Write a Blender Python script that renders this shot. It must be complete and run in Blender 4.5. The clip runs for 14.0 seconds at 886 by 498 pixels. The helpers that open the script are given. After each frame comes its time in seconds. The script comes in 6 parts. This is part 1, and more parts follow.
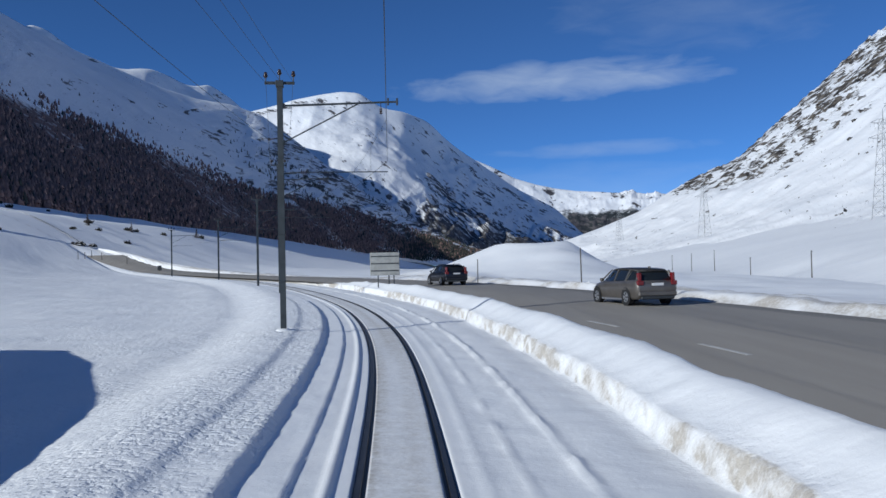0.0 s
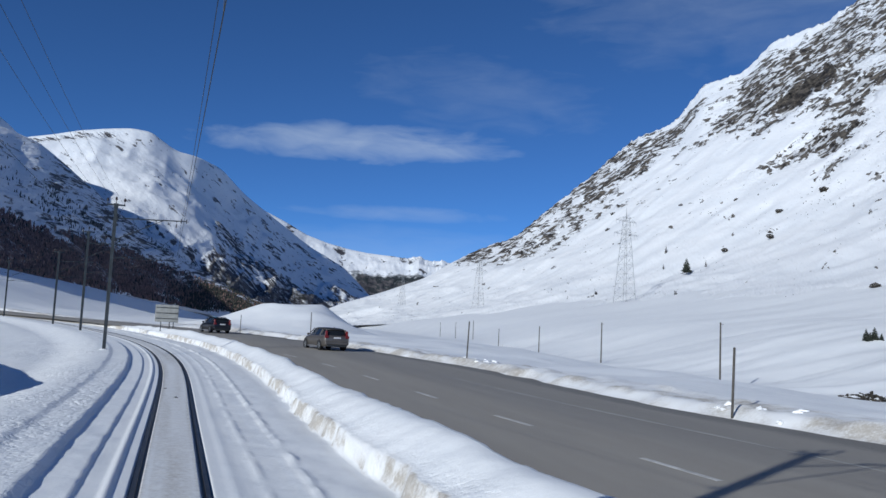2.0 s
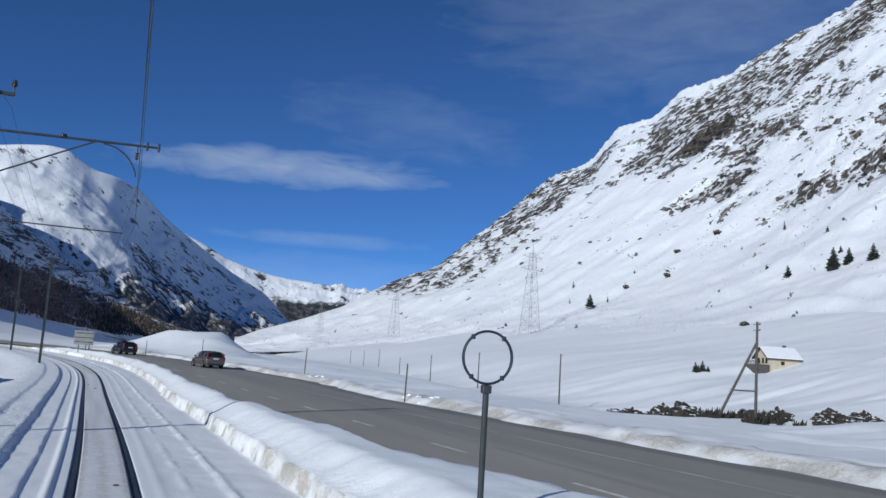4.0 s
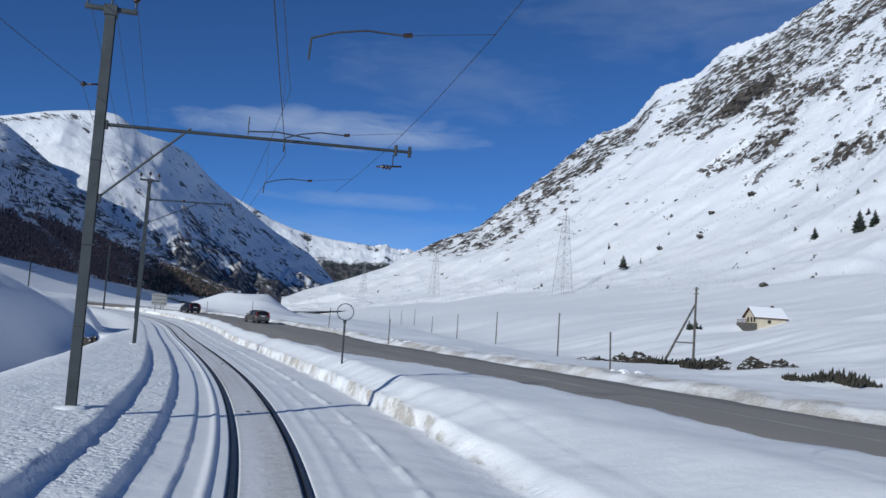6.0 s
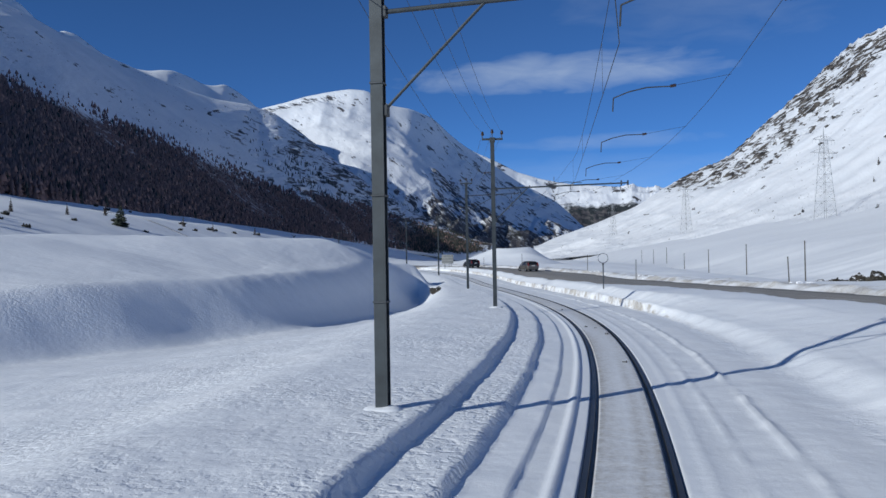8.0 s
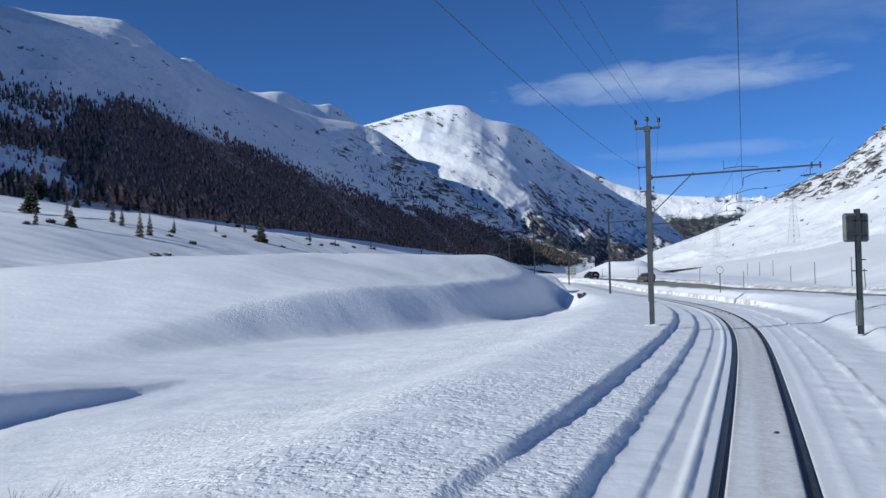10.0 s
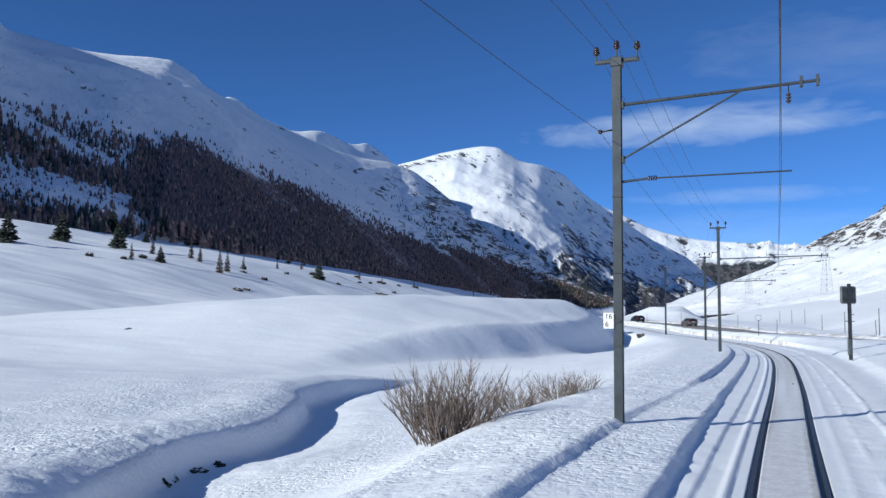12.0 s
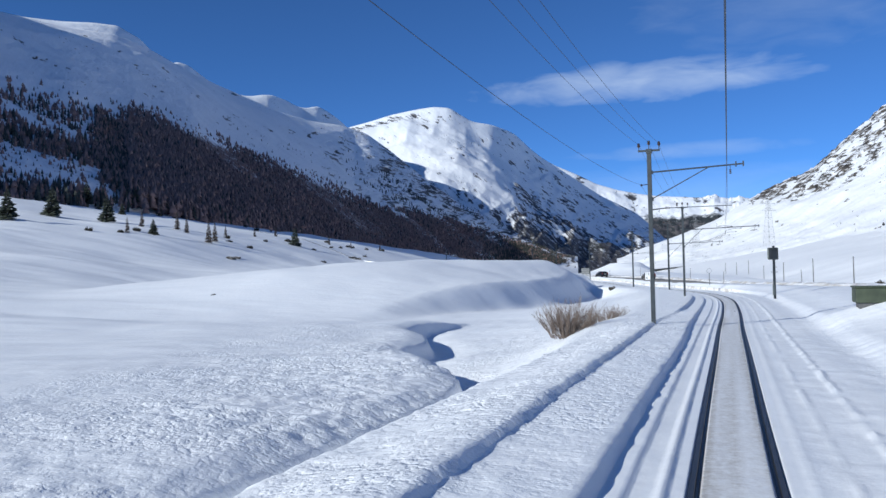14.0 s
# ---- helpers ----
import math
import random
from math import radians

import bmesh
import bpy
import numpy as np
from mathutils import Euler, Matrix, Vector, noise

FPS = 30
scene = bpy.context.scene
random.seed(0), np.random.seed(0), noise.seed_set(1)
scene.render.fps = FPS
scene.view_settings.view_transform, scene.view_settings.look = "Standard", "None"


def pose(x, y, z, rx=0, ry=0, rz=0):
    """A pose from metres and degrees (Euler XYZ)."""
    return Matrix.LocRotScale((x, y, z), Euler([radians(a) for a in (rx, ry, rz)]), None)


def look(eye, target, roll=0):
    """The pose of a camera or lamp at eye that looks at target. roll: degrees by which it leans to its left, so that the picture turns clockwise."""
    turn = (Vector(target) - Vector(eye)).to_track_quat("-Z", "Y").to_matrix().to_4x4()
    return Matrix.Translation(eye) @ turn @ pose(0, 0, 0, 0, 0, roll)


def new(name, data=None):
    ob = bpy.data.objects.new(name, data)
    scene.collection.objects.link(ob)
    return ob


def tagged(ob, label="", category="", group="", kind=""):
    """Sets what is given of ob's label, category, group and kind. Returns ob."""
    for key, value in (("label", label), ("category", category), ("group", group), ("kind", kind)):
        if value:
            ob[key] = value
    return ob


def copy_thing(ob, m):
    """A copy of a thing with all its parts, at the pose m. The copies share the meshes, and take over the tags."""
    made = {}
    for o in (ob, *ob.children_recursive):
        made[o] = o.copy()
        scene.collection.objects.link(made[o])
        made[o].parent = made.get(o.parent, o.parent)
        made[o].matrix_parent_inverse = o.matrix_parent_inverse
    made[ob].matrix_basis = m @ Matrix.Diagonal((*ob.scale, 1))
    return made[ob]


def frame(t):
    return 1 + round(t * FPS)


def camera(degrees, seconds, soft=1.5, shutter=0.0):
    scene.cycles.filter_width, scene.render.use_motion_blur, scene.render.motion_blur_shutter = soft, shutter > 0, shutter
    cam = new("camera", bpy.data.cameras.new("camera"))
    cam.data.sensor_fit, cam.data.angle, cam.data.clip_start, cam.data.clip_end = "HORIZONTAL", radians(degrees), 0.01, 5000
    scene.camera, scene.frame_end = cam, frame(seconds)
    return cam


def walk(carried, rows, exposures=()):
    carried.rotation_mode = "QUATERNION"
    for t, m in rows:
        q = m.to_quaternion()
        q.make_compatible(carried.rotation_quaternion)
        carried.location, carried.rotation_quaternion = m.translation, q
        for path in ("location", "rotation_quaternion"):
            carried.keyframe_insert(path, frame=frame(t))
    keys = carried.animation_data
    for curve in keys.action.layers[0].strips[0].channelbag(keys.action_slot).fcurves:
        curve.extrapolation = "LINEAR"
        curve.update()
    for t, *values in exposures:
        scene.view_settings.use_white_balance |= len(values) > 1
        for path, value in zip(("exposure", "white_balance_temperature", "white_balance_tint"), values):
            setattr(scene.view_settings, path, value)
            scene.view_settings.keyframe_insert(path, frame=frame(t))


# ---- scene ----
LENS = 56.537
cam = camera(LENS, 14.0, soft=1.5)
PATH = [
    (0.0, pose(-0.000, -0.000, 2.560, 91.476, 1.236, -0.375)),
    (0.5, pose(0.237, -5.785, 2.542, 91.524, -0.232, -4.901)),
    (1.0, pose(0.479, -11.535, 2.541, 93.155, -1.236, -7.033)),
    (1.5, pose(0.719, -17.208, 2.537, 94.285, -1.831, -13.545)),
    (2.0, pose(0.979, -22.812, 2.546, 95.755, -2.613, -15.197)),
    (2.5, pose(1.195, -28.356, 2.549, 97.807, -2.468, -17.014)),
    (3.0, pose(1.350, -33.876, 2.561, 98.066, -3.333, -19.597)),
    (3.5, pose(1.470, -39.394, 2.563, 97.857, -3.835, -20.765)),
    (3.7, pose(1.485, -41.597, 2.550, 98.180, -3.604, -20.703)),
    (4.2, pose(1.421, -47.120, 2.505, 97.842, -3.581, -20.588)),
    (4.7, pose(1.170, -52.649, 2.477, 97.083, -3.530, -20.328)),
    (5.3, pose(0.583, -59.274, 2.478, 96.155, -3.467, -20.011)),
    (5.8, pose(-0.124, -64.773, 2.500, 95.817, -3.444, -19.895)),
    (6.0, pose(-0.460, -66.963, 2.508, 95.063, -3.669, -17.550)),
    (6.5, pose(-1.383, -72.413, 2.518, 93.265, -1.941, -11.154)),
    (7.0, pose(-2.445, -77.815, 2.532, 91.707, -0.294, -5.923)),
    (7.5, pose(-3.639, -83.180, 2.542, 90.805, 0.523, -1.870)),
    (8.0, pose(-4.930, -88.548, 2.572, 90.915, 0.999, -0.174)),
    (8.5, pose(-6.282, -93.983, 2.584, 91.670, 0.389, -0.961)),
    (9.0, pose(-7.640, -99.454, 2.586, 91.281, -0.349, 4.014)),
    (9.2, pose(-8.177, -101.628, 2.576, 91.050, 1.238, 4.554)),
    (9.7, pose(-9.570, -107.037, 2.527, 91.437, 1.147, 5.441)),
    (10.2, pose(-10.965, -112.410, 2.490, 92.307, 0.943, 7.433)),
    (10.8, pose(-12.531, -118.821, 2.488, 93.371, 0.693, 9.867)),
    (11.3, pose(-13.824, -124.095, 2.520, 93.758, 0.602, 10.754)),
    (11.5, pose(-14.358, -126.178, 2.535, 94.458, 0.386, 9.902)),
    (12.0, pose(-15.672, -131.351, 2.555, 94.619, -0.557, 8.399)),
    (12.5, pose(-16.987, -136.500, 2.576, 94.639, 0.035, 8.766)),
    (13.0, pose(-18.292, -141.628, 2.604, 95.185, 0.267, 8.796)),
    (13.5, pose(-19.556, -146.737, 2.646, 93.740, -0.068, 5.762)),
    (14.0, pose(-20.761, -151.837, 2.683, 91.864, 1.147, 5.159)),
]
walk(cam, PATH, [(0.0, -0.06, 5870, 4), (2.0, -0.10, 5870, 4), (5.8, -0.18, 5870, 4), (8.0, -0.14, 5870, 4), (9.2, -0.07, 5870, 4), (11.3, 0.30, 5870, 4), (14.0, 0.30, 5870, 4)])

# ---------------------------------------------------------------- light
SUN_ELEV, SUN_FROM = 23.5, (-0.785, -0.62)
world = bpy.data.worlds.new("sky")
scene.world = world
world.use_nodes = True
wn, wl = world.node_tree.nodes, world.node_tree.links
wn.clear()
w_out = wn.new("ShaderNodeOutputWorld")
w_bg = wn.new("ShaderNodeBackground")
w_sky = wn.new("ShaderNodeTexSky")
w_sky.sky_type = "NISHITA"
w_sky.sun_disc = False
w_sky.sun_elevation = radians(SUN_ELEV)
w_sky.sun_rotation = math.atan2(SUN_FROM[0], SUN_FROM[1])
w_sky.altitude, w_sky.air_density, w_sky.dust_density, w_sky.ozone_density = 2300, 0.62, 0.15, 8.0
w_bg.inputs["Strength"].default_value = 0.105


def wmath(op, a, b=None, c=None):
    n = wn.new("ShaderNodeMath")
    n.operation = op
    for i, v in enumerate((a, b, c)):
        if v is None:
            continue
        if isinstance(v, (int, float)):
            n.inputs[i].default_value = v
        else:
            wl.new(v, n.inputs[i])
    return n.outputs[0]


# one long lens-shaped cloud over the valley and faint cirrus, by direction
w_co = wn.new("ShaderNodeTexCoord")
w_sep = wn.new("ShaderNodeSeparateXYZ")
wl.new(w_co.outputs["Generated"], w_sep.inputs[0])
w_az = wmath("MULTIPLY", wmath("ARCTAN2", w_sep.outputs[0], w_sep.outputs[1]), 57.2958)
w_el = wmath("MULTIPLY", wmath("ARCSINE", w_sep.outputs[2]), 57.2958)
w_vec = wn.new("ShaderNodeCombineXYZ")
wl.new(wmath("MULTIPLY", w_az, 0.16), w_vec.inputs[0])
wl.new(wmath("MULTIPLY", w_el, 0.55), w_vec.inputs[1])
w_noise = wn.new("ShaderNodeTexNoise")
w_noise.inputs["Scale"].default_value = 1.6
w_noise.inputs["Detail"].default_value = 4.0
w_noise.inputs["Roughness"].default_value = 0.55
w_noise.inputs["Distortion"].default_value = 0.4
wl.new(w_vec.outputs[0], w_noise.inputs["Vector"])


def lens_cloud(az, el, half_az, half_el, gain, soft, tilt=0.0):
    dx = wmath("DIVIDE", wmath("SUBTRACT", w_az, az), half_az)
    mid = wmath("MULTIPLY_ADD", dx, tilt, el)
    dy = wmath("DIVIDE", wmath("SUBTRACT", w_el, mid), half_el)
    rr = wmath("ADD", wmath("MULTIPLY", dx, dx), wmath("MULTIPLY", dy, dy))
    v = wmath("SUBTRACT", 1.0, rr)
    v = wmath("ADD", v, wmath("MULTIPLY", wmath("SUBTRACT", w_noise.outputs["Fac"], 0.5), soft))
    n = wn.new("ShaderNodeClamp")
    wl.new(wmath("MULTIPLY", v, gain), n.inputs[0])
    return n.outputs[0]


w_c = wmath("MULTIPLY", lens_cloud(8.8, 12.65, 12.0, 1.35, 0.8, 2.0, 0.25), 0.42)
w_c = wmath("MAXIMUM", w_c, wmath("MULTIPLY", lens_cloud(6.2, 12.9, 3.4, 1.35, 0.8, 1.4), 0.44))
w_c = wmath("MAXIMUM", w_c, wmath("MULTIPLY", lens_cloud(11.5, 8.0, 8.0, 0.6, 0.6, 2.4), 0.22))
w_c = wmath("MAXIMUM", w_c, wmath("MULTIPLY", lens_cloud(11.0, 5.4, 15.0, 1.9, 0.6, 1.5), 0.17))
w_c = wmath("MAXIMUM", w_c, wmath("MULTIPLY", lens_cloud(17.0, 16.5, 9.0, 2.6, 0.5, 2.6, -0.9), 0.13))
w_c = wmath("MAXIMUM", w_c, wmath("MULTIPLY", lens_cloud(36.0, 25.0, 17.0, 7.5, 0.7, 1.6), 0.17))
w_mix = wn.new("ShaderNodeMixRGB")
wl.new(w_c, w_mix.inputs[0])
wl.new(w_sky.outputs[0], w_mix.inputs[1])
w_mix.inputs[2].default_value = (6.1, 6.5, 7.3, 1)
wl.new(w_mix.outputs[0], w_bg.inputs["Color"])
wl.new(w_bg.outputs[0], w_out.inputs[0])

sun = new("sun", bpy.data.lights.new("sun", "SUN"))
sun.data.energy, sun.data.angle, sun.data.color = 3.85, radians(0.55), (1.0, 0.94, 0.86)
_e = radians(SUN_ELEV)
_n = math.hypot(*SUN_FROM)
_to = Vector((SUN_FROM[0] / _n * math.cos(_e), SUN_FROM[1] / _n * math.cos(_e), math.sin(_e)))
sun.matrix_world = look(_to * 60, (0, 0, 0))


# ---------------------------------------------------------------- materials
class Mat:
    def __init__(self, name, color=(0.5, 0.5, 0.5), rough=0.7, metal=0.0):
        self.m = bpy.data.materials.new(name)
        self.m.use_nodes = True
        self.n, self.l = self.m.node_tree.nodes, self.m.node_tree.links
        self.b = self.n["Principled BSDF"]
        self.b.inputs["Base Color"].default_value = (*color, 1)
        self.b.inputs["Roughness"].default_value = rough
        self.b.inputs["Metallic"].default_value = metal

    def put(self, value, socket):
        if isinstance(value, (int, float)):
            socket.default_value = value
        elif isinstance(value, tuple):
            socket.default_value = (*value, 1) if len(value) == 3 and socket.type == "RGBA" else value
        else:
            self.l.new(value, socket)

    def position(self, scale=(1, 1, 1), object_space=False):
        if object_space:
            src = self.n.new("ShaderNodeTexCoord").outputs["Object"]
        else:
            src = self.n.new("ShaderNodeNewGeometry").outputs["Position"]
        m = self.n.new("ShaderNodeMapping")
        m.inputs["Scale"].default_value = scale
        self.l.new(src, m.inputs[0])
        return m.outputs[0]

    def surface(self, scale):
        """Metres along the beds of the rock and across them; scale[1] is their dip in degrees."""
        n = self.n.new("ShaderNodeCombineXYZ")
        c, d = math.cos(radians(scale[1])), math.sin(radians(scale[1]))
        along, up = self.attr("along"), self.attr("up")
        bed_run = self.math("ADD", self.math("MULTIPLY", along, c), self.math("MULTIPLY", up, d))
        bed_rise = self.math("SUBTRACT", self.math("MULTIPLY", up, c), self.math("MULTIPLY", along, d))
        self.l.new(self.math("MULTIPLY", bed_run, scale[0]), n.inputs[0])
        self.l.new(self.math("MULTIPLY", bed_rise, scale[2]), n.inputs[1])
        return n.outputs[0]

    def noise(self, scale, detail=4, rough=0.55, stretch=(1, 1, 1), object_space=False, distortion=0.0, surface=False):
        n = self.n.new("ShaderNodeTexNoise")
        n.inputs["Scale"].default_value, n.inputs["Detail"].default_value = scale, detail
        n.inputs["Roughness"].default_value, n.inputs["Distortion"].default_value = rough, distortion
        self.l.new(self.surface(stretch) if surface else self.position(stretch, object_space), n.inputs["Vector"])
        return n.outputs["Fac"]

    def ramp(self, fac, lo, hi):
        n = self.n.new("ShaderNodeMapRange")
        n.inputs["From Min"].default_value, n.inputs["From Max"].default_value = lo, hi
        self.put(fac, n.inputs["Value"])
        return n.outputs[0]

    def math(self, op, a, b=0.0):
        n = self.n.new("ShaderNodeMath")
        n.operation = op
        self.put(a, n.inputs[0])
        self.put(b, n.inputs[1])
        return n.outputs[0]

    def mix(self, fac, a, b):
        n = self.n.new("ShaderNodeMixRGB")
        self.put(fac, n.inputs[0])
        self.put(a, n.inputs[1])
        self.put(b, n.inputs[2])
        return n.outputs[0]

    def attr(self, name):
        n = self.n.new("ShaderNodeAttribute")
        n.attribute_name = name
        return n.outputs["Fac"]

    def normal_z(self):
        g = self.n.new("ShaderNodeNewGeometry")
        s = self.n.new("ShaderNodeSeparateXYZ")
        self.l.new(g.outputs["Normal"], s.inputs[0])
        return s.outputs[2]

    def bump(self, height, strength=0.5, distance=0.02):
        n = self.n.new("ShaderNodeBump")
        n.inputs["Strength"].default_value, n.inputs["Distance"].default_value = strength, distance
        self.put(height, n.inputs["Height"])
        before = self.b.inputs["Normal"].links
        if before:
            self.l.new(before[0].from_socket, n.inputs["Normal"])
        self.l.new(n.outputs[0], self.b.inputs["Normal"])
        return self

    def color(self, value):
        self.put(value, self.b.inputs["Base Color"])
        return self

    def rough(self, value):
        self.put(value, self.b.inputs["Roughness"])
        return self


def plain(name, color, rough=0.6, metal=0.0, vary=0.25, scale=6.0):
    """Paint, steel or wood with mottled wear and a fine relief."""
    m = Mat(name, color, rough, metal)
    dark = tuple(c * (1 - vary) for c in color)
    lite = tuple(min(1, c * (1 + vary)) for c in color)
    m.color(m.mix(m.ramp(m.noise(scale, 6, 0.6, object_space=True), 0.3, 0.7), dark, lite))
    m.bump(m.noise(scale * 14, 3, object_space=True), 0.15, 0.004)
    return m.m


def snow_material():
    m = Mat("snow", (0.86, 0.87, 0.89), 0.55)
    tone = m.ramp(m.noise(0.35, 5), 0.3, 0.7)
    fresh = m.mix(tone, (0.88, 0.895, 0.91), (0.93, 0.935, 0.94))
    dirt = m.attr("dirt")
    specks = m.ramp(m.math("ADD", m.math("ADD", m.math("MULTIPLY", m.noise(3.5, 6, 0.7), 0.45), m.math("MULTIPLY", m.noise(11, 5, 0.7), 0.55)), m.math("MULTIPLY", dirt, 0.40)), 0.58, 0.82)
    specks = m.math("MULTIPLY", specks, m.ramp(dirt, 0.28, 0.6))
    grit = m.mix(m.noise(9, 3), (0.31, 0.27, 0.22), (0.56, 0.52, 0.45))
    base = m.mix(specks, fresh, grit)
    m.color(m.mix(m.math("MULTIPLY", dirt, 0.5), base, (0.62, 0.585, 0.54)))
    m.rough(0.6)
    clump = m.attr("clump")
    m.bump(m.noise(2.2, 5, 0.55), 0.22, 0.10)
    pits = m.ramp(m.noise(6.2, 3, 0.5), 0.34, 0.54)
    clods = m.ramp(m.noise(14.0, 3, 0.6), 0.36, 0.54)
    crusty = m.math("MULTIPLY", clump, m.math("ADD", 0.22, m.math("MULTIPLY", m.ramp(m.noise(0.22, 4, 0.6), 0.40, 0.62), 0.7)))
    m.bump(m.math("MULTIPLY", pits, m.math("ADD", crusty, 0.03)), 0.46, 0.075)
    m.bump(m.math("MULTIPLY", clods, m.math("ADD", crusty, 0.05)), 0.26, 0.03)
    m.bump(m.noise(60, 2, 0.6), 0.22, 0.012)
    m.b.inputs["Subsurface Weight"].default_value = 0.0
    m.b.inputs["Specular IOR Level"].default_value = 0.35
    return m.m


def mountain_material(name, rock_lo, rock_hi, rock_a, rock_b, scale, stretch, attr_gain, wood_tone=(0.17, 0.112, 0.098)):
    """Snow with rock that breaks through in beds, where it is steep and where the attribute says so."""
    m = Mat(name, (0.8, 0.8, 0.8), 0.8)
    n1 = m.noise(scale, 6, 0.56, stretch, distortion=0.7, surface=True)
    n2 = m.noise(scale * 3.2, 5, 0.58, stretch, distortion=0.5, surface=True)
    steep = m.ramp(m.normal_z(), 0.92, 0.45)
    mask = m.math("ADD", m.math("MULTIPLY", n1, 0.55), m.math("MULTIPLY", n2, 0.45))
    mask = m.math("ADD", mask, m.math("MULTIPLY", m.attr("rock"), attr_gain))
    mask = m.math("ADD", mask, m.math("MULTIPLY", steep, 0.04))
    mask = m.ramp(mask, rock_lo, rock_hi)
    ledge = m.ramp(m.noise(scale * 2.6, 4, 0.5, (stretch[0] * 0.8, stretch[1] + 10, stretch[2] * 1.6), distortion=0.9, surface=True), 0.52, 0.56)
    mask = m.math("MULTIPLY", mask, m.math("SUBTRACT", 1.0, m.math("MULTIPLY", ledge, m.attr("ledges"))))
    strew = m.math("MULTIPLY", m.ramp(m.noise(scale * 7.0, 3, 0.55, stretch, surface=True), 0.655, 0.675), m.ramp(m.noise(scale * 0.35, 4, 0.6, stretch, surface=True), 0.50, 0.62))
    mask = m.math("MAXIMUM", mask, strew)
    # random dark-to-tan mottle that puts shadowed cracks and sunlit faces into the rock colour
    rock = m.mix(m.ramp(m.noise(scale * 3.1, 7, 0.72, stretch, surface=True), 0.40, 0.60), rock_a, rock_b)
    snow = m.mix(m.ramp(m.noise(scale * 0.6, 4), 0.3, 0.7), (0.80, 0.82, 0.85), (0.89, 0.895, 0.91))
    wood = m.ramp(m.math("ADD", m.attr("wood"), m.math("MULTIPLY", m.noise(scale * 3.5, 5, 0.6), 0.9)), 0.75, 1.05)
    ground = m.mix(wood, snow, wood_tone)
    m.color(m.mix(mask, ground, rock))
    m.bump(m.math("MULTIPLY", m.noise(scale * 2.0, 8, 0.6, stretch, surface=True), m.math("ADD", m.attr("rock"), 0.22)), 0.6, 9.0)
    m.bump(m.math("MULTIPLY", n2, m.attr("rock")), 0.9, 7.0)
    m.b.inputs["Specular IOR Level"].default_value = 0.2
    return m.m


SNOW = snow_material()


# ---------------------------------------------------------------- helpers for building
def lattice(ix, iy, seed):
    h = (ix.astype(np.int64) * 374761393 + iy.astype(np.int64) * 668265263 + seed * 1442695041) & 0xFFFFFFFF
    h = ((h ^ (h >> 13)) * 1274126177) & 0xFFFFFFFF
    return ((h ^ (h >> 16)) & 0xFFFFFF) / float(0xFFFFFF) * 2 - 1


def vnoise(x, y, seed=0):
    ix, iy = np.floor(x), np.floor(y)
    fx, fy = x - ix, y - iy
    fx, fy = fx * fx * fx * (fx * (fx * 6 - 15) + 10), fy * fy * fy * (fy * (fy * 6 - 15) + 10)
    a, b = lattice(ix, iy, seed), lattice(ix + 1, iy, seed)
    c, d = lattice(ix, iy + 1, seed), lattice(ix + 1, iy + 1, seed)
    return (a + (b - a) * fx) * (1 - fy) + (c + (d - c) * fx) * fy


def fbm(x, y, octaves=4, seed=0, gain=0.5, ridged=False):
    total, amp, norm = np.zeros(np.broadcast(x, y).shape), 1.0, 0.0
    for k in range(octaves):
        v = vnoise(x * 2 ** k + 17.3 * k, y * 2 ** k - 9.1 * k, seed + k)
        if ridged:
            v = 1 - 2 * np.abs(v)
        total, norm, amp = total + amp * v, norm + amp, amp * gain
    return total / norm


def smooth(a, b, x):
    t = np.clip((x - a) / (b - a), 0, 1)
    return t * t * (3 - 2 * t)


def grid_mesh(name, X, Y, Z, material, attrs=None, shade=True):
    """One sheet from a grid of places."""
    rows, cols = X.shape
    me = bpy.data.meshes.new(name)
    co = np.stack([X, Y, Z], -1).reshape(-1, 3).astype(np.float32)
    i = np.arange(rows * cols).reshape(rows, cols)
    q = np.stack([i[:-1, :-1], i[:-1, 1:], i[1:, 1:], i[1:, :-1]], -1).reshape(-1, 4)
    me.vertices.add(len(co))
    me.vertices.foreach_set("co", co.ravel())
    me.loops.add(q.size)
    me.loops.foreach_set("vertex_index", q.ravel().astype(np.int32))
    me.polygons.add(len(q))
    me.polygons.foreach_set("loop_start", np.arange(0, q.size, 4, dtype=np.int32))
    me.polygons.foreach_set("loop_total", np.full(len(q), 4, dtype=np.int32))
    me.polygons.foreach_set("use_smooth", np.full(len(q), shade))
    me.update(calc_edges=True)
    for key, val in (attrs or {}).items():
        a = me.attributes.new(key, "FLOAT", "POINT")
        a.data.foreach_set("value", val.reshape(-1).astype(np.float32))
    me.materials.append(material)
    return new(name, me)


def finish(name, bm, material, smooth_faces=False):
    me = bpy.data.meshes.new(name)
    bm.normal_update()
    bm.to_mesh(me)
    bm.free()
    if smooth_faces:
        me.polygons.foreach_set("use_smooth", np.full(len(me.polygons), True))
    if material is not None:
        me.materials.append(material)
    return me


def part(name, bm, material, parent, label="", smooth_faces=False):
    ob = new(name, finish(name, bm, material, smooth_faces))
    ob.parent = parent
    if label:
        ob["label"] = label
    return ob


def box(bm, x0, y0, z0, x1, y1, z1, bevel=0.0):
    r = bmesh.ops.create_cube(bm, size=1)["verts"]
    for v in r:
        v.co = Vector((x0 + (v.co.x + 0.5) * (x1 - x0), y0 + (v.co.y + 0.5) * (y1 - y0), z0 + (v.co.z + 0.5) * (z1 - z0)))
    if bevel:
        es = list({e for v in r for e in v.link_edges})
        bmesh.ops.bevel(bm, geom=es, offset=bevel, segments=1, affect="EDGES")
    return bm


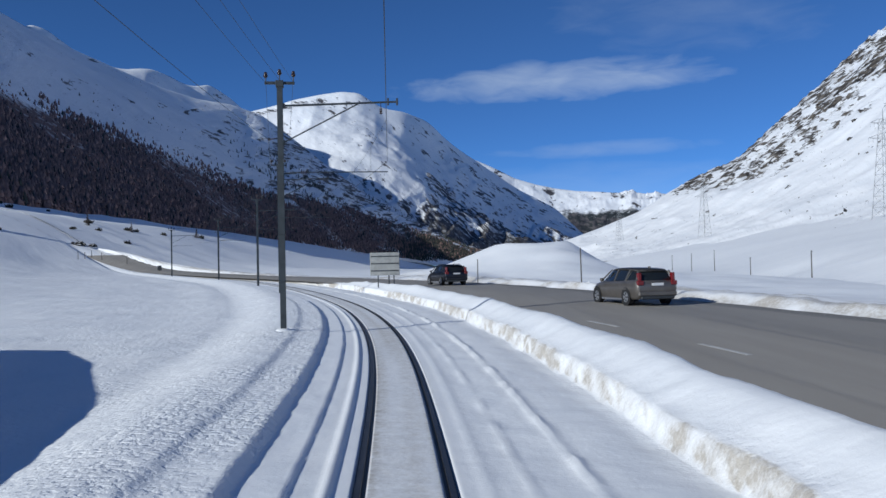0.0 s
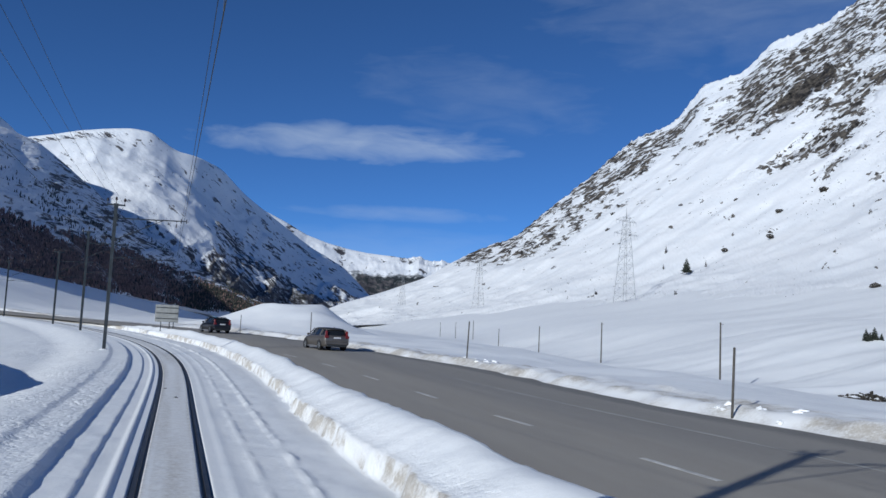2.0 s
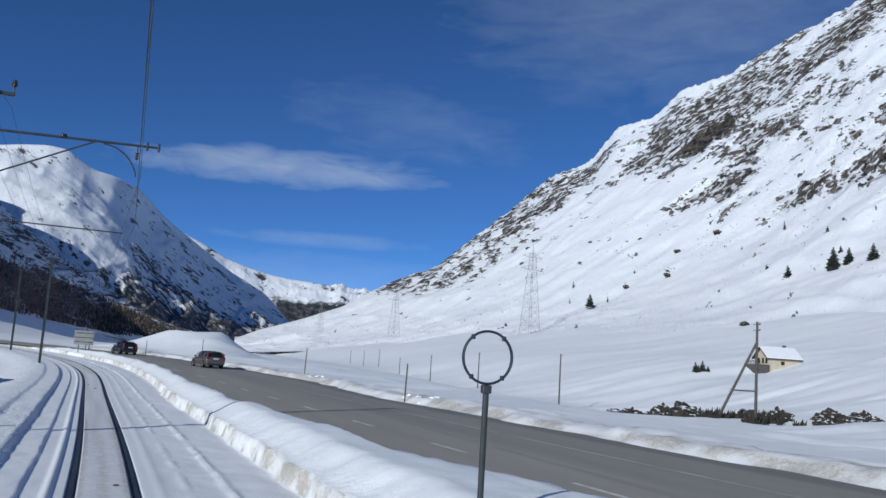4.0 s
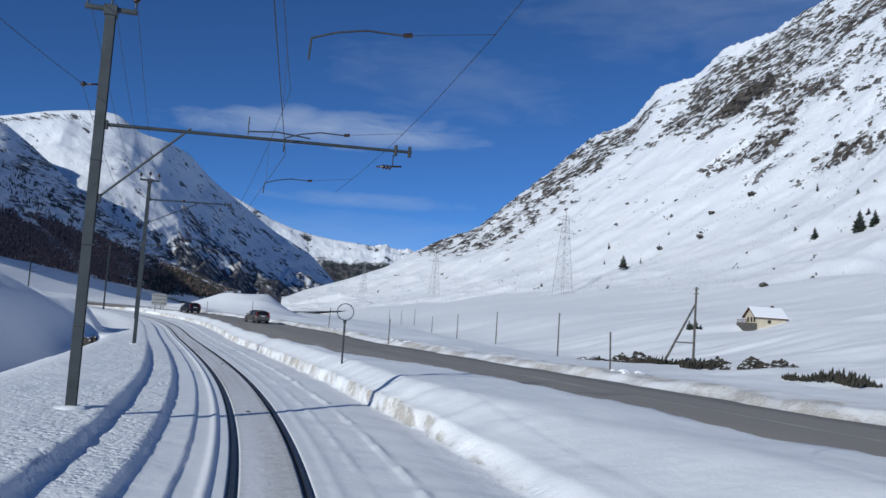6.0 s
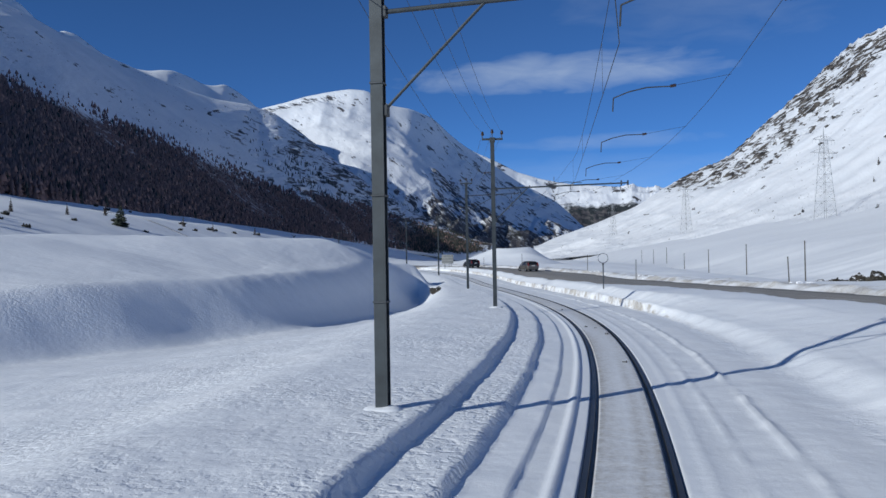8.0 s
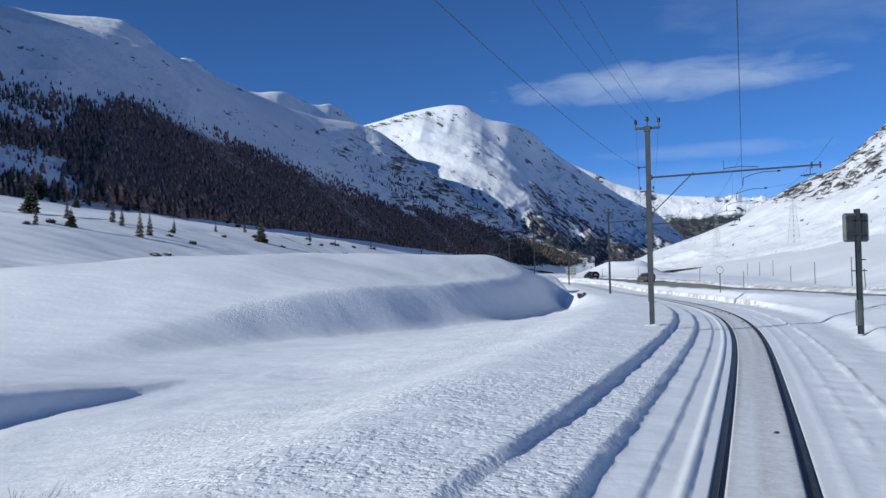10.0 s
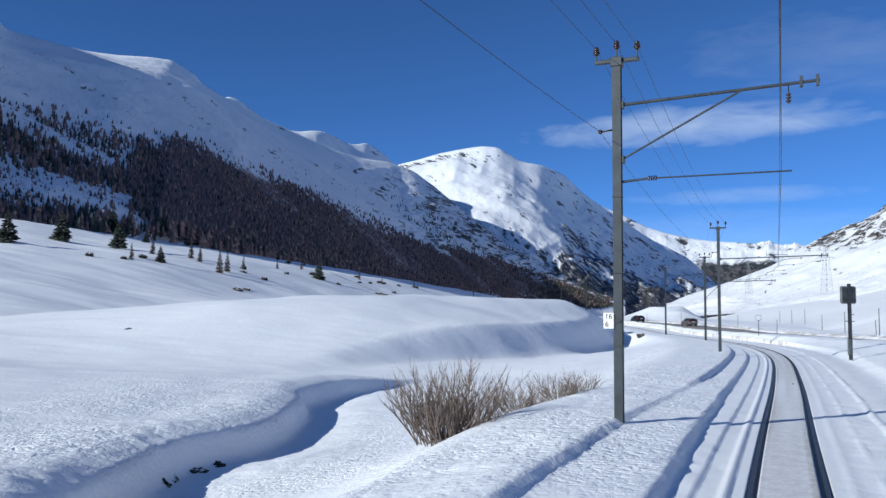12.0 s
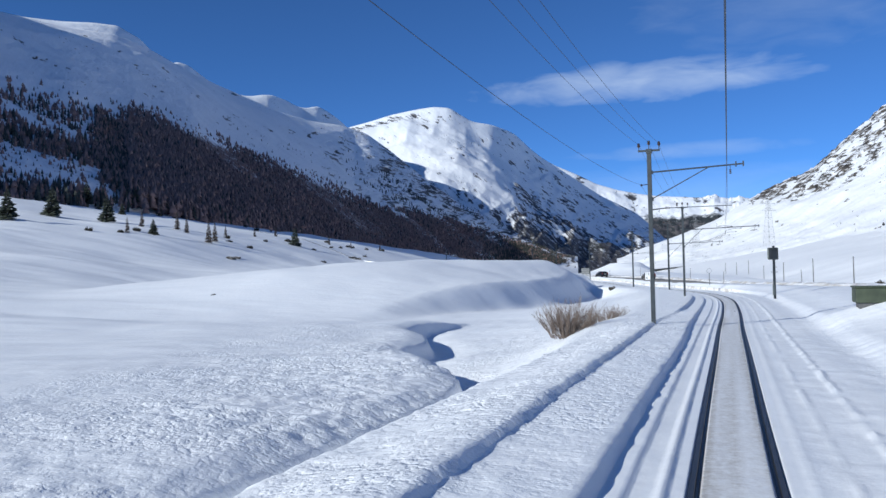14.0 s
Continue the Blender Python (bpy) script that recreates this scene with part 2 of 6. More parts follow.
def rod(bm, a, b, r0, r1=None, sides=10):
    """A round bar from a to b, tapering from r0 to r1."""
    a, b = Vector(a), Vector(b)
    d = b - a
    m = Matrix.Translation((a + b) / 2) @ d.to_track_quat("Z", "Y").to_matrix().to_4x4()
    bmesh.ops.create_cone(bm, cap_ends=True, segments=sides, radius1=r0, radius2=r0 if r1 is None else r1, depth=d.length, matrix=m)
    return bm


def ball(bm, c, r, squash=1.0, u=10, v=7):
    bmesh.ops.create_uvsphere(bm, u_segments=u, v_segments=v, radius=r, matrix=Matrix.Translation(c) @ Matrix.Diagonal((1, 1, squash, 1)))
    return bm


def extrude_profile(bm, pts, y0, y1):
    """A prism with the outline pts (x, z), from y0 to y1."""
    n = len(pts)
    a = [bm.verts.new((x, y0, z)) for x, z in pts]
    b = [bm.verts.new((x, y1, z)) for x, z in pts]
    bm.faces.new(list(reversed(a)))
    bm.faces.new(b)
    for k in range(n):
        bm.faces.new((a[k], a[(k + 1) % n], b[(k + 1) % n], b[k]))
    bmesh.ops.recalc_face_normals(bm, faces=bm.faces)
    return bm


def thing(name, label, category, m=None, group="", kind=""):
    ob = new(name)
    ob.empty_display_size = 0.2
    if m is not None:
        ob.matrix_world = m
    return tagged(ob, label, category, group, kind)


# ---------------------------------------------------------------- the lie of the land
TRACK_Y = np.array([-400, -250, -200, -152, -136.5, -124, -112.5, -101.6, -92.5, -79.6, -68.5, -55.4, -41.6, -24.4, -10, -1, 9.2, 15.9, 26.5, 35, 41, 48.3, 56.5, 76, 111, 143, 200, 340])
TRACK_X = np.array([-95, -47.5, -33.2, -20.72, -16.95, -13.8, -10.97, -8.15, -5.93, -2.86, -0.66, 1.0, 1.52, 1.13, 0.48, 0.06, -0.4, -0.75, -1.65, -2.85, -3.95, -5.65, -7.9, -13.6, -26.2, -42, -78, -195])


def spline(px, py, q):
    """A smooth curve through the points (cubic, with slopes from the neighbours)."""
    px, py = np.asarray(px, float), np.asarray(py, float)
    q = np.asarray(q, float)
    s = np.diff(py) / np.diff(px)
    m = np.empty(len(px))
    h = np.diff(px)
    m[1:-1] = (s[:-1] * h[1:] + s[1:] * h[:-1]) / (h[1:] + h[:-1])
    m[0], m[-1] = s[0], s[-1]
    qq = np.clip(q, px[0], px[-1])
    k = np.clip(np.searchsorted(px, qq) - 1, 0, len(px) - 2)
    t = (qq - px[k]) / h[k]
    y = (2 * t ** 3 - 3 * t ** 2 + 1) * py[k] + (t ** 3 - 2 * t ** 2 + t) * h[k] * m[k] + (-2 * t ** 3 + 3 * t ** 2) * py[k + 1] + (t ** 3 - t ** 2) * h[k] * m[k + 1]
    return y + np.where(q < px[0], (q - px[0]) * m[0], 0) + np.where(q > px[-1], (q - px[-1]) * m[-1], 0)


_ty = np.arange(-400, 341, 4.0)
_tx = spline(TRACK_Y, TRACK_X, _ty)
for _ in range(3):
    _tx[1:-1] = 0.25 * _tx[:-2] + 0.5 * _tx[1:-1] + 0.25 * _tx[2:]


def track_x(y):
    return spline(_ty, _tx, y)


ROAD_Y = [-400, -250, -150, -100, -50, -25, 0, 10, 17, 22.6, 27, 31.6, 38, 46, 60, 75, 100, 140, 200, 300, 420]
ROAD_X = [90, 45, 23, 15.4, 11.2, 9.6, 8.2, 7.45, 6.7, 5.8, 4.9, 3.9, 2.4, 0.6, -3.3, -8.6, -18.6, -40, -82, -190, -330]
ROAD_Z = 0.42
NEAR_Y = [-400, -90, -70, -56, -48, -41, -36, -30, -24, -18, -10, 0, 8, 23, 38, 420]
NEAR_R = [1.45, 1.0, 0.2, -0.8, -0.7, -0.6, -1.3, -2.6, -2.75, -2.85, -3.2, -2.9, -2.75, -1.6, -0.4, -0.4]


def road_near(y):
    """Near edge of the asphalt: a lay-by that tapers off up the valley."""
    return np.interp(y, NEAR_Y, NEAR_R)


def road_far(y):
    """Far edge of the asphalt."""
    return 7.2 + 1.1 * smooth(0, 24, y)


def lift(y):
    """The whole valley floor climbs a little up the line."""
    return 1.5 * (1 - np.exp(-(np.maximum(y, 0) / 55.0) ** 1.6))


def road_x(y):
    """The dashed line of the road."""
    return spline(ROAD_Y, ROAD_X, y)


EDGE_Y = [-400, -150, -114, -105, -90, -75, -67, -58, -52, -30, -6, 10, 40]
EDGE_U = [-6.4, -6.3, -5.6, -4.9, -5.0, -6.0, -6.0, -5.6, -5.2, -5.0, -5.0, -9, -14]
CREEK_Y = [-400, -170, -150, -135, -127, -120.6, -117, -112, -109, -104, -98.4, -94.6, -90.9, -86.5, -81, -78, -68, -58, -52, -45, -37, -25, -8, 6]
CREEK_X = [-60, -34.5, -28.8, -24.9, -22.9, -22.7, -24.2, -25.9, -26.3, -25.8, -26.4, -27.2, -28.4, -28.1, -26.0, -25.2, -29.5, -29.5, -27.5, -20.5, -16, -11.2, -8.0, -8.0]


MOUND_Y = [-400, -110, -95, -84, -70, -60, -53, -47.5, -43, -35, -28, -21, -10, 0, 10, 40]
MOUND_X = [-160, -60, -47, -40, -33.5, -30.2, -26.8, -23.2, -19.8, -15.3, -12.3, -10.0, -7.4, -6.2, -6.5, -12]


def left_rise(x, y):
    dl = np.maximum(-(x * 0.9962 - y * 0.0872) - 12, 0)
    return 0.00045 * np.minimum(dl, 235) ** 2 + 0.1 * np.maximum(dl - 235, 0) + 6.9 * (1 + np.tanh((y - 50) / 110)) * smooth(60, 160, dl)


def road_z(y):
    return ROAD_Z + lift(y) + left_rise(road_x(y) + 3, y) * smooth(60, 110, y)


def bed(y):
    """Climb of the line where it swings up the valley's flank."""
    return left_rise(track_x(y), y) * smooth(60, 110, y)


def ground_z(x, y, with_detail=True):
    """Height of the snow, and how gritty and how lumpy it is."""
    u = x - track_x(y)
    ur = x - road_x(y)
    # the valley: flat floor, rising to both sides
    dr = np.maximum(x * 0.9995 - y * 0.0314 - 15, 0)
    zl = left_rise(x, y)
    rz = road_z(y) - lift(y)
    zr = 0.00052 * np.minimum(dr, 250) ** 2 + 0.10 * np.maximum(dr - 250, 0) - (2.4 + 4.0 * smooth(20, 85, y)) * np.exp(-((dr - 54 - 0.11 * np.clip(y - 80, 0, 320)) / 31) ** 2) * smooth(2, 22, ur - 10)
    zr = zr - 1.6 * np.exp(-((x - 122) / 14) ** 2 - ((y - 88) / 14) ** 2)
    z = zl + zr
    roll = fbm(x / 42, y / 42, 4, 3)
    z = z + (0.9 * fbm(x / 30, y / 8, 3, 15) + 0.26 * fbm(x / 9, y / 2.6, 3, 16)) * smooth(14, 30, ur)
    z = z + (0.55 * fbm(x / 34, y / 15, 3, 18) + 0.28 * fbm(x / 13, y / 6, 2, 19)) * smooth(-36, -60, u) * smooth(-330, -230, u)
    z = z + roll * 1.7 * smooth(18, 70, np.abs(u + 2)) + fbm(x / 9, y / 9, 3, 8) * 0.22 * smooth(4.5, 12, np.abs(u))
    # river flat and embankment to the left of the line
    edge = spline(EDGE_Y, EDGE_U, y)
    reach_l = np.clip(edge - (spline(CREEK_Y, CREEK_X, y) + 1.0 - track_x(y)), 1.4, 26.0)
    low = smooth(0, 1, np.clip((edge - u) / reach_l, 0, 1) ** 0.75) * smooth(14, -6, y)
    z = z - 1.9 * low * smooth(-120, -30, u)
    # long snow mound beside the line, its foot along the creek
    off = (x - spline(MOUND_Y, MOUND_X, y)) * 0.97 + 0.35 * vnoise(y / 5, y * 0 + 3.3, 5)
    heap = (0.52 * smooth(0.3, -4.8, off) + 0.48 * smooth(0, 1, (-1.0 - off) / np.interp(y, [-30, -10], [22.0, 8.5]))) * smooth(-80, -24, off) * smooth(14, 1, y) * smooth(-76, -44, y)
    crown = np.interp(y, [-75, -62, -50, -36, -22, 0], [2.2, 3.0, 3.9, 4.6, 4.9, 4.75]) + 0.3 * vnoise(x / 17, y / 17, 9) + 0.12 * vnoise(x / 5, y / 5, 10) + 0.10 * fbm(x / 1.6, y / 1.6, 3, 12) * smooth(-9, -3, off)
    z = z + (crown - z) * heap
    # its far end, which turns away from the line
    bx, by = x + 10.4, y - 4.6
    q = np.clip((-9 * bx + 18 * by) / 405.0, 0, 1)
    dist = np.hypot(bx + 9 * q, by - 18 * q) + 0.5 * vnoise(x / 6, y / 6, 66)
    z = np.maximum(z, (2.95 + 0.8 * smooth(0.0, 0.6, q)) * smooth(7.0, 0.6, dist) + z * smooth(0.6, 7.0, dist))
    # creek
    cx = spline(CREEK_Y, CREEK_X, y)
    c = x - cx + 0.10 * vnoise(y / 3.1, y * 0 + 3.7, 13)
    runs = smooth(-75, -88, y) * smooth(-175, -150, y)
    bank = 0.74 * smooth(0.05, -0.5, c) + 0.26 * smooth(-0.2, -1.7, c)
    tip = smooth(-112, -119, y)
    z = z + runs * ((0.85 + 0.45 * tip) * bank * smooth(-46, -12, c) + 0.10 * np.exp(-((c + 2.4) / 1.6) ** 2) - 0.32 * smooth(2.8, 0.2, c) * smooth(-0.6, 0.0, c))
    # a long dune beyond the road, further up the valley
    hump = np.exp(-(((x - 12) / np.where(x > 12, 6.5, 11.0)) ** 2) - (((y - 95) / 13) ** 2))
    z = z + 4.4 * np.clip(hump * 1.25, 0, 1) * smooth(8.5, 12, ur)
    # the line: flat bed, stepped sides cut by the plough
    wild = z
    flat = smooth(7.5, 4.5, np.abs(u + 0.3))
    z = z * (1 - flat) + bed(y) * flat
    jag = 0.022 * vnoise(y / 0.45, y * 0 + 7, 21) + 0.025 * vnoise(y / 3.7, y * 0 + 2, 22) + 0.015 * vnoise(y / 1.1, y * 0 + 5, 23)
    s3 = 0.13 * smooth(-104, -96, y) * smooth(-8, -34, y) + 0.06 + 0.075 * smooth(-104, -116, y)
    u3 = -2.85 - 0.5 * smooth(-92, -112, y)
    s2 = 0.12 + 0.05 * smooth(-95, -115, y)
    u2 = -1.92 + 0.30 * smooth(-100, -125, y)
    z = z + s3 * smooth(u3 + jag, u3 - 0.20 + jag, u) + s2 * smooth(u2 + 0.7 * jag, u2 - 0.13 + 0.7 * jag, u)
    z = z - 0.38 * smooth(-3.6, -6.2, u) * smooth(-110, -118, y) * smooth(-14, -7.5, u)
    z = z - s3 * smooth(-6.5, -11, u) - s2 * smooth(-6.5, -11, u)
    z = z - 0.5 * smooth(-3.5, -6.5, u) * smooth(-12, 8, y) * smooth(-40, -20, u)
    z = z + 0.055 * smooth(-0.80, -0.88, u) - 0.04 * smooth(-0.90, -1.02, u) + 0.05 * smooth(-1.28 + 0.4 * jag, -1.36 + 0.4 * jag, u)
    # left of the groove beside the rail, a low ridge; right of the line, low windrows
    z = z + 0.018 * np.exp(-((u - 0.95) / 0.07) ** 2) + (0.020 + 0.02 * vnoise(y / 0.6, y * 0 + 1, 24)) * np.exp(-((u - 1.42 + 0.15 * jag) / 0.06) ** 2) + (0.045 + 0.045 * vnoise(y / 0.45, y * 0 + 9, 25)) * np.exp(-((u - 2.15 + 0.5 * jag) / 0.07) ** 2)
    z = z + 0.05 * smooth(1.0, 3.6, u)
    # bank between the line and the road
    near = ur - road_near(y)
    foot = 3.3 + 0.3 * smooth(0, 10, y) + 0.35 * smooth(-38, -52, y)
    lip = foot + 1.1 * jag + 0.06 * vnoise(y / 0.9, y * 0 + 8, 34) + 0.05 * vnoise(y / 0.42, y * 0 + 3, 35)
    soft = smooth(-44, -66, y)
    tall = 0.80 + 0.06 * smooth(-50, -66, y) + 0.06 * vnoise(y / 4.1, y * 0 + 4, 31)
    sheer = 0.46 - 0.16 * soft
    crest = tall * (sheer * smooth(lip, lip + 0.15 + 1.0 * soft, u) + (1 - sheer) * smooth(lip + 0.03, lip + 1.25 + 4.5 * soft, u))
    crest = crest * (1 - 0.85 * smooth(70, 115, y))
    side = smooth(0.08, -0.55, near + 0.12 * vnoise(y / 1.9, y * 0 + 6, 36))
    over = smooth(2.6, 3.6, u)
    z = np.where(u > 0, z * (1 - over * smooth(14, 4, ur)) + crest * side + over * (bed(y) * side + (rz - 0.1) * (1 - side) * smooth(16, 9.5, ur)), z)
    # far side: ploughed ridge
    far = ur - road_far(y)
    wave = 0.3 * vnoise(y / 2.3, y * 0, 41)
    ridge = smooth(230, 190, y) * smooth(0.05, 1.0, far + wave) * smooth(6.5, 2.2, far + wave)
    z = z + (0.38 + 0.07 * vnoise(y / 2.6, y * 0 + 5, 42) + 0.10 * fbm(x / 0.8, y / 0.9, 3, 43) + 0.05 * vnoise(far / 0.5, y / 5.0, 44)) * ridge * (1 - 0.92 * smooth(65, 105, y))
    z = wild + (z - wild) * smooth(230, 175, y)
    # snow heaped round the box beside the line
    z = z + 0.72 * np.exp(-((x + 4.4) / 2.5) ** 2 - ((y + 114.2) / 3.4) ** 2)
    # soil below the road
    reach = smooth(230, 190, y)
    onroad = reach * smooth(-0.1, 0.1, near) * smooth(0.15, -0.1, far)
    z = z * (1 - onroad) + (rz - 0.15) * onroad
    # flangeways beside the rails
    z = z + lift(y)
    for side_u in (-0.53, 0.53):
        z = z - 0.09 * smooth(0.088, 0.060, np.abs(u - side_u))
    if with_detail:
        calm = smooth(0.75, 1.6, np.abs(u)) * (1 - onroad)
        lump = smooth(-1.75, -2.1, u) * smooth(-24, -10, u) * (1 - smooth(0.0, 0.3, heap)) * (1 - 0.5 * smooth(-3.4, -4.6, u) * smooth(-100, -88, y)) + 0.55 * smooth(0.06, 0.3, heap) * smooth(-9, -4, off) * smooth(-0.1, 0.35, fbm(x / 5, y / 5, 3, 17)) + 0.9 * smooth(0.5, -1.5, x - cx) * smooth(-14, -9, x - cx) * smooth(-84, -94, y) + smooth(3.2, 3.5, u) * smooth(4.2, 3.7, u) * 0.35
        z = z + calm * (0.012 * vnoise(x / 0.35, y / 0.35, 51) + 0.018 * vnoise(x / 1.1, y / 1.1, 52))
        z = z + lump * smooth(-3.5, -4.4, u) * (0.014 * vnoise(x / 0.45, y / 0.45, 53) + (0.016 + 0.018 * smooth(-88, -100, y)) * vnoise(x / 0.24, y / 0.24, 54)) * (0.45 + 0.55 * smooth(-0.2, 0.3, fbm(x / 4, y / 4, 3, 55)))
    else:
        lump = 0 * z
    face = smooth(lip - 0.06, lip + 0.02, u) * smooth(lip + 0.32, lip + 0.14, u) * smooth(-78, -48, y)
    dirt = 0.85 * face * (0.50 + 0.25 * vnoise(y / 2.6, u * 0, 61) + 0.40 * vnoise(y / 0.35, u / 0.10, 62)) + smooth(230, 190, y) * smooth(-0.3, 0.05, far) * smooth(4.4, 1.2, far) * (0.46 + 0.22 * vnoise(far / 0.42, y / 9, 64) + 0.34 * fbm(far / 0.8, y / 1.1, 3, 65)) + 0.27 * smooth(0.50, 0.40, np.abs(u)) + 0.16 * smooth(0.30, 0.46, np.abs(u)) * smooth(0.72, 0.62, np.abs(u)) + 0.30 * smooth(3.6, 3.0, u) * smooth(-1.5, -1.1, u) * (0.6 + 0.4 * vnoise(u / 0.12, y / 9, 63))
    dirt = dirt + 0.5 * smooth(-1.0, 0.1, near) * smooth(1.0, 0.2, near)
    return z, np.clip(dirt, 0, 1), np.clip(lump, 0, 1)


def height(x, y):
    return float(ground_z(np.array([float(x)]), np.array([float(y)]), False)[0][0])


def steps(*spans):
    """Coordinates with a given spacing over each span (start, end, first step, last step)."""
    out = []
    for a, b, s0, s1 in spans:
        x = a
        while x < b - 1e-6:
            out.append(x)
            x += s0 + (s1 - s0) * (x - a) / (b - a)
    out.append(spans[-1][1])
    return np.array(out)


gu = steps((-4600, -400, 260, 60), (-400, -60, 18, 1.6), (-60, -30, 1.5, 0.5), (-30, -20, 0.4, 0.18), (-20, -4, 0.15, 0.12), (-4, -1.6, 0.085, 0.085), (-1.6, -0.8, 0.04, 0.04), (-0.8, -0.3, 0.026, 0.026), (-0.3, 0.3, 0.15, 0.15),
           (0.3, 0.8, 0.026, 0.026), (0.8, 2.6, 0.07, 0.07), (2.6, 3.1, 0.15, 0.1), (3.1, 4.6, 0.065, 0.065), (4.6, 5.2, 0.1, 0.15), (5.2, 9, 0.2, 0.3), (9, 14.5, 0.35, 0.3), (14.5, 20, 0.2, 0.2), (20, 30, 0.4, 0.8), (30, 100, 0.9, 4), (100, 500, 5, 40), (500, 4600, 60, 260))
gy = steps((-1500, -260, 200, 12), (-260, -170, 10, 1.0), (-170, -150, 0.6, 0.18), (-150, -88, 0.15, 0.15), (-88, 10, 0.20, 0.20), (10, 60, 0.22, 0.6), (60, 140, 0.6, 1.5), (140, 400, 1.6, 12), (400, 1200, 14, 80), (1200, 4700, 90, 260))
GU, GY = np.meshgrid(gu, gy)
fade = 1 - smooth(340, 900, np.abs(GY))
GX = GU + track_x(np.clip(GY, -400, 340)) * fade
GZ, GD, GL = ground_z(GX, GY)
GZ = GZ - np.maximum(GY - 700, 0) * 0.012
ground = grid_mesh("ground", GX, GY, GZ, SNOW, {"dirt": GD, "clump": GL})
tagged(ground, "wide sunlit valley floor under deep wind-packed white snow", "snow", kind="structure")

# road
ASPHALT = Mat("asphalt", (0.07, 0.07, 0.07), 0.8)
_m = ASPHALT
_a = _m.mix(_m.ramp(_m.noise(0.5, 5, 0.6, (1.6, 0.12, 1)), 0.3, 0.7), (0.272, 0.24, 0.198), (0.365, 0.328, 0.276))
_across = _m.math("ADD", _m.attr("across"), _m.math("MULTIPLY", _m.noise(0.8, 4, 0.6, (1, 0.25, 1)), 0.7))
_a = _m.mix(_m.math("MULTIPLY", _m.ramp(_across, 2.5, 4.6), 0.42), _a, (0.135, 0.130, 0.128))
_a = _m.mix(_m.math("MULTIPLY", _m.ramp(_across, 7.7, 8.25), 0.75), _a, (0.055, 0.054, 0.055))
_a = _m.mix(_m.math("MULTIPLY", _m.ramp(_m.noise(0.33, 5, 0.65, (1, 0.3, 1)), 0.55, 0.75), 0.35), _a, (0.16, 0.155, 0.15))
_m.color(_m.mix(_m.ramp(_m.noise(120, 2), 0.4, 0.7), _a, (0.36, 0.34, 0.31)))
_m.bump(_m.noise(160, 2), 0.3, 0.006)
ASPHALT = ASPHALT.m
ry = steps((-240, -60, 3, 1.0), (-60, 60, 1.0, 1.0), (60, 205, 1.2, 4))
RV, RY = np.meshgrid(np.linspace(0, 1, 12), ry)
_v0, _v1 = road_near(RY) - 0.7, road_far(RY) + 0.8
RV = _v0 + (_v1 - _v0) * RV
road = grid_mesh("road", road_x(RY) + RV, RY, road_z(RY) - 0.008 * np.abs(RV - 3.7), ASPHALT, {"across": RV - road_far(RY) + 8.5})
tagged(road, "wide dry grey asphalt valley road cleared of snow", "road", kind="structure")

# ---------------------------------------------------------------- mountains
def el_profile(pairs, az):
    a, e = zip(*pairs)
    return np.interp(az, a, e)


def soft_profile(pairs, az, width):
    """The profile averaged over some degrees, for the mountain's body below its crest."""
    out = 0
    for k in range(-6, 7):
        out = out + el_profile(pairs, az + width * k / 6.0)
    return out / 13.0


def blend(pairs, az, s, width):
    f = smooth(0.55, 1.0, s)
    return soft_profile(pairs, az, width) * (1 - f) + soft_profile(pairs, az, 0.35) * f


def rise(s):
    return 1 - (1 - np.clip(s, 0, 1)) ** 1.3


def slope_sheet(name, material, centre, az, r_of, z_of, rows, noise_amp, noise_len, seed, rock_of, label, wood_of=None):
    """A mountain side: for each direction a line from its foot to its crest and a little down behind."""
    cx, cy = centre
    s = np.concatenate([np.linspace(0, 1, rows), [1.04, 1.12]])
    S, AZ = np.meshgrid(s, az)
    R = r_of(np.radians(AZ), np.minimum(S, 1.0)) * np.where(S > 1, 1 + (S - 1) * 1.5, 1)
    X, Y = cx + R * np.sin(np.radians(AZ)), cy + R * np.cos(np.radians(AZ))
    Z = z_of(AZ, S, R)
    n = fbm(X / noise_len, Y / noise_len, 6, seed, 0.52, True)
    n2 = fbm(X / (noise_len * 0.22), Y / (noise_len * 0.22), 4, seed + 9, 0.55)
    n3 = fbm(X / (noise_len * 0.07), Y / (noise_len * 0.07), 3, seed + 19, 0.6)
    hold = smooth(0.0, 0.2, S) * (1 - 0.9 * smooth(0.86, 0.99, S))
    rock = rock_of(AZ, S, X, Y)
    along = np.radians(AZ) * float(R.mean())
    dip = radians(30)
    run, across = along * math.cos(dip) + Z * math.sin(dip), Z * math.cos(dip) - along * math.sin(dip)
    beds = fbm(run / (noise_len * 0.20), across / (noise_len * 0.10), 4, seed + 29, 0.55, True)
    Z = Z + hold * noise_amp * (n * 0.7 + n2 * 0.24 * (0.45 + rock) + n3 * 0.16 * rock + beds * 0.34 * rock)
    Zg = ground_z(X, Y, False)[0] - 2.5
    if wood_of:
        Z = np.where(S < 0.1, Zg + (Z - Zg) * smooth(0.0, 0.1, S), Z)
    Z = np.where(S > 1, Z - (S - 1) * R * 0.35, Z)
    wood = wood_of(AZ, S) if wood_of else 0 * Z
    ob = grid_mesh(name, X, Y, Z, material, {"rock": rock, "wood": wood, "ledges": np.clip(rock * 1.1, 0, 0.85) * smooth(1.5, 1.1, rock), "along": along, "up": Z})
    return tagged(ob, label, "mountain", kind="structure")


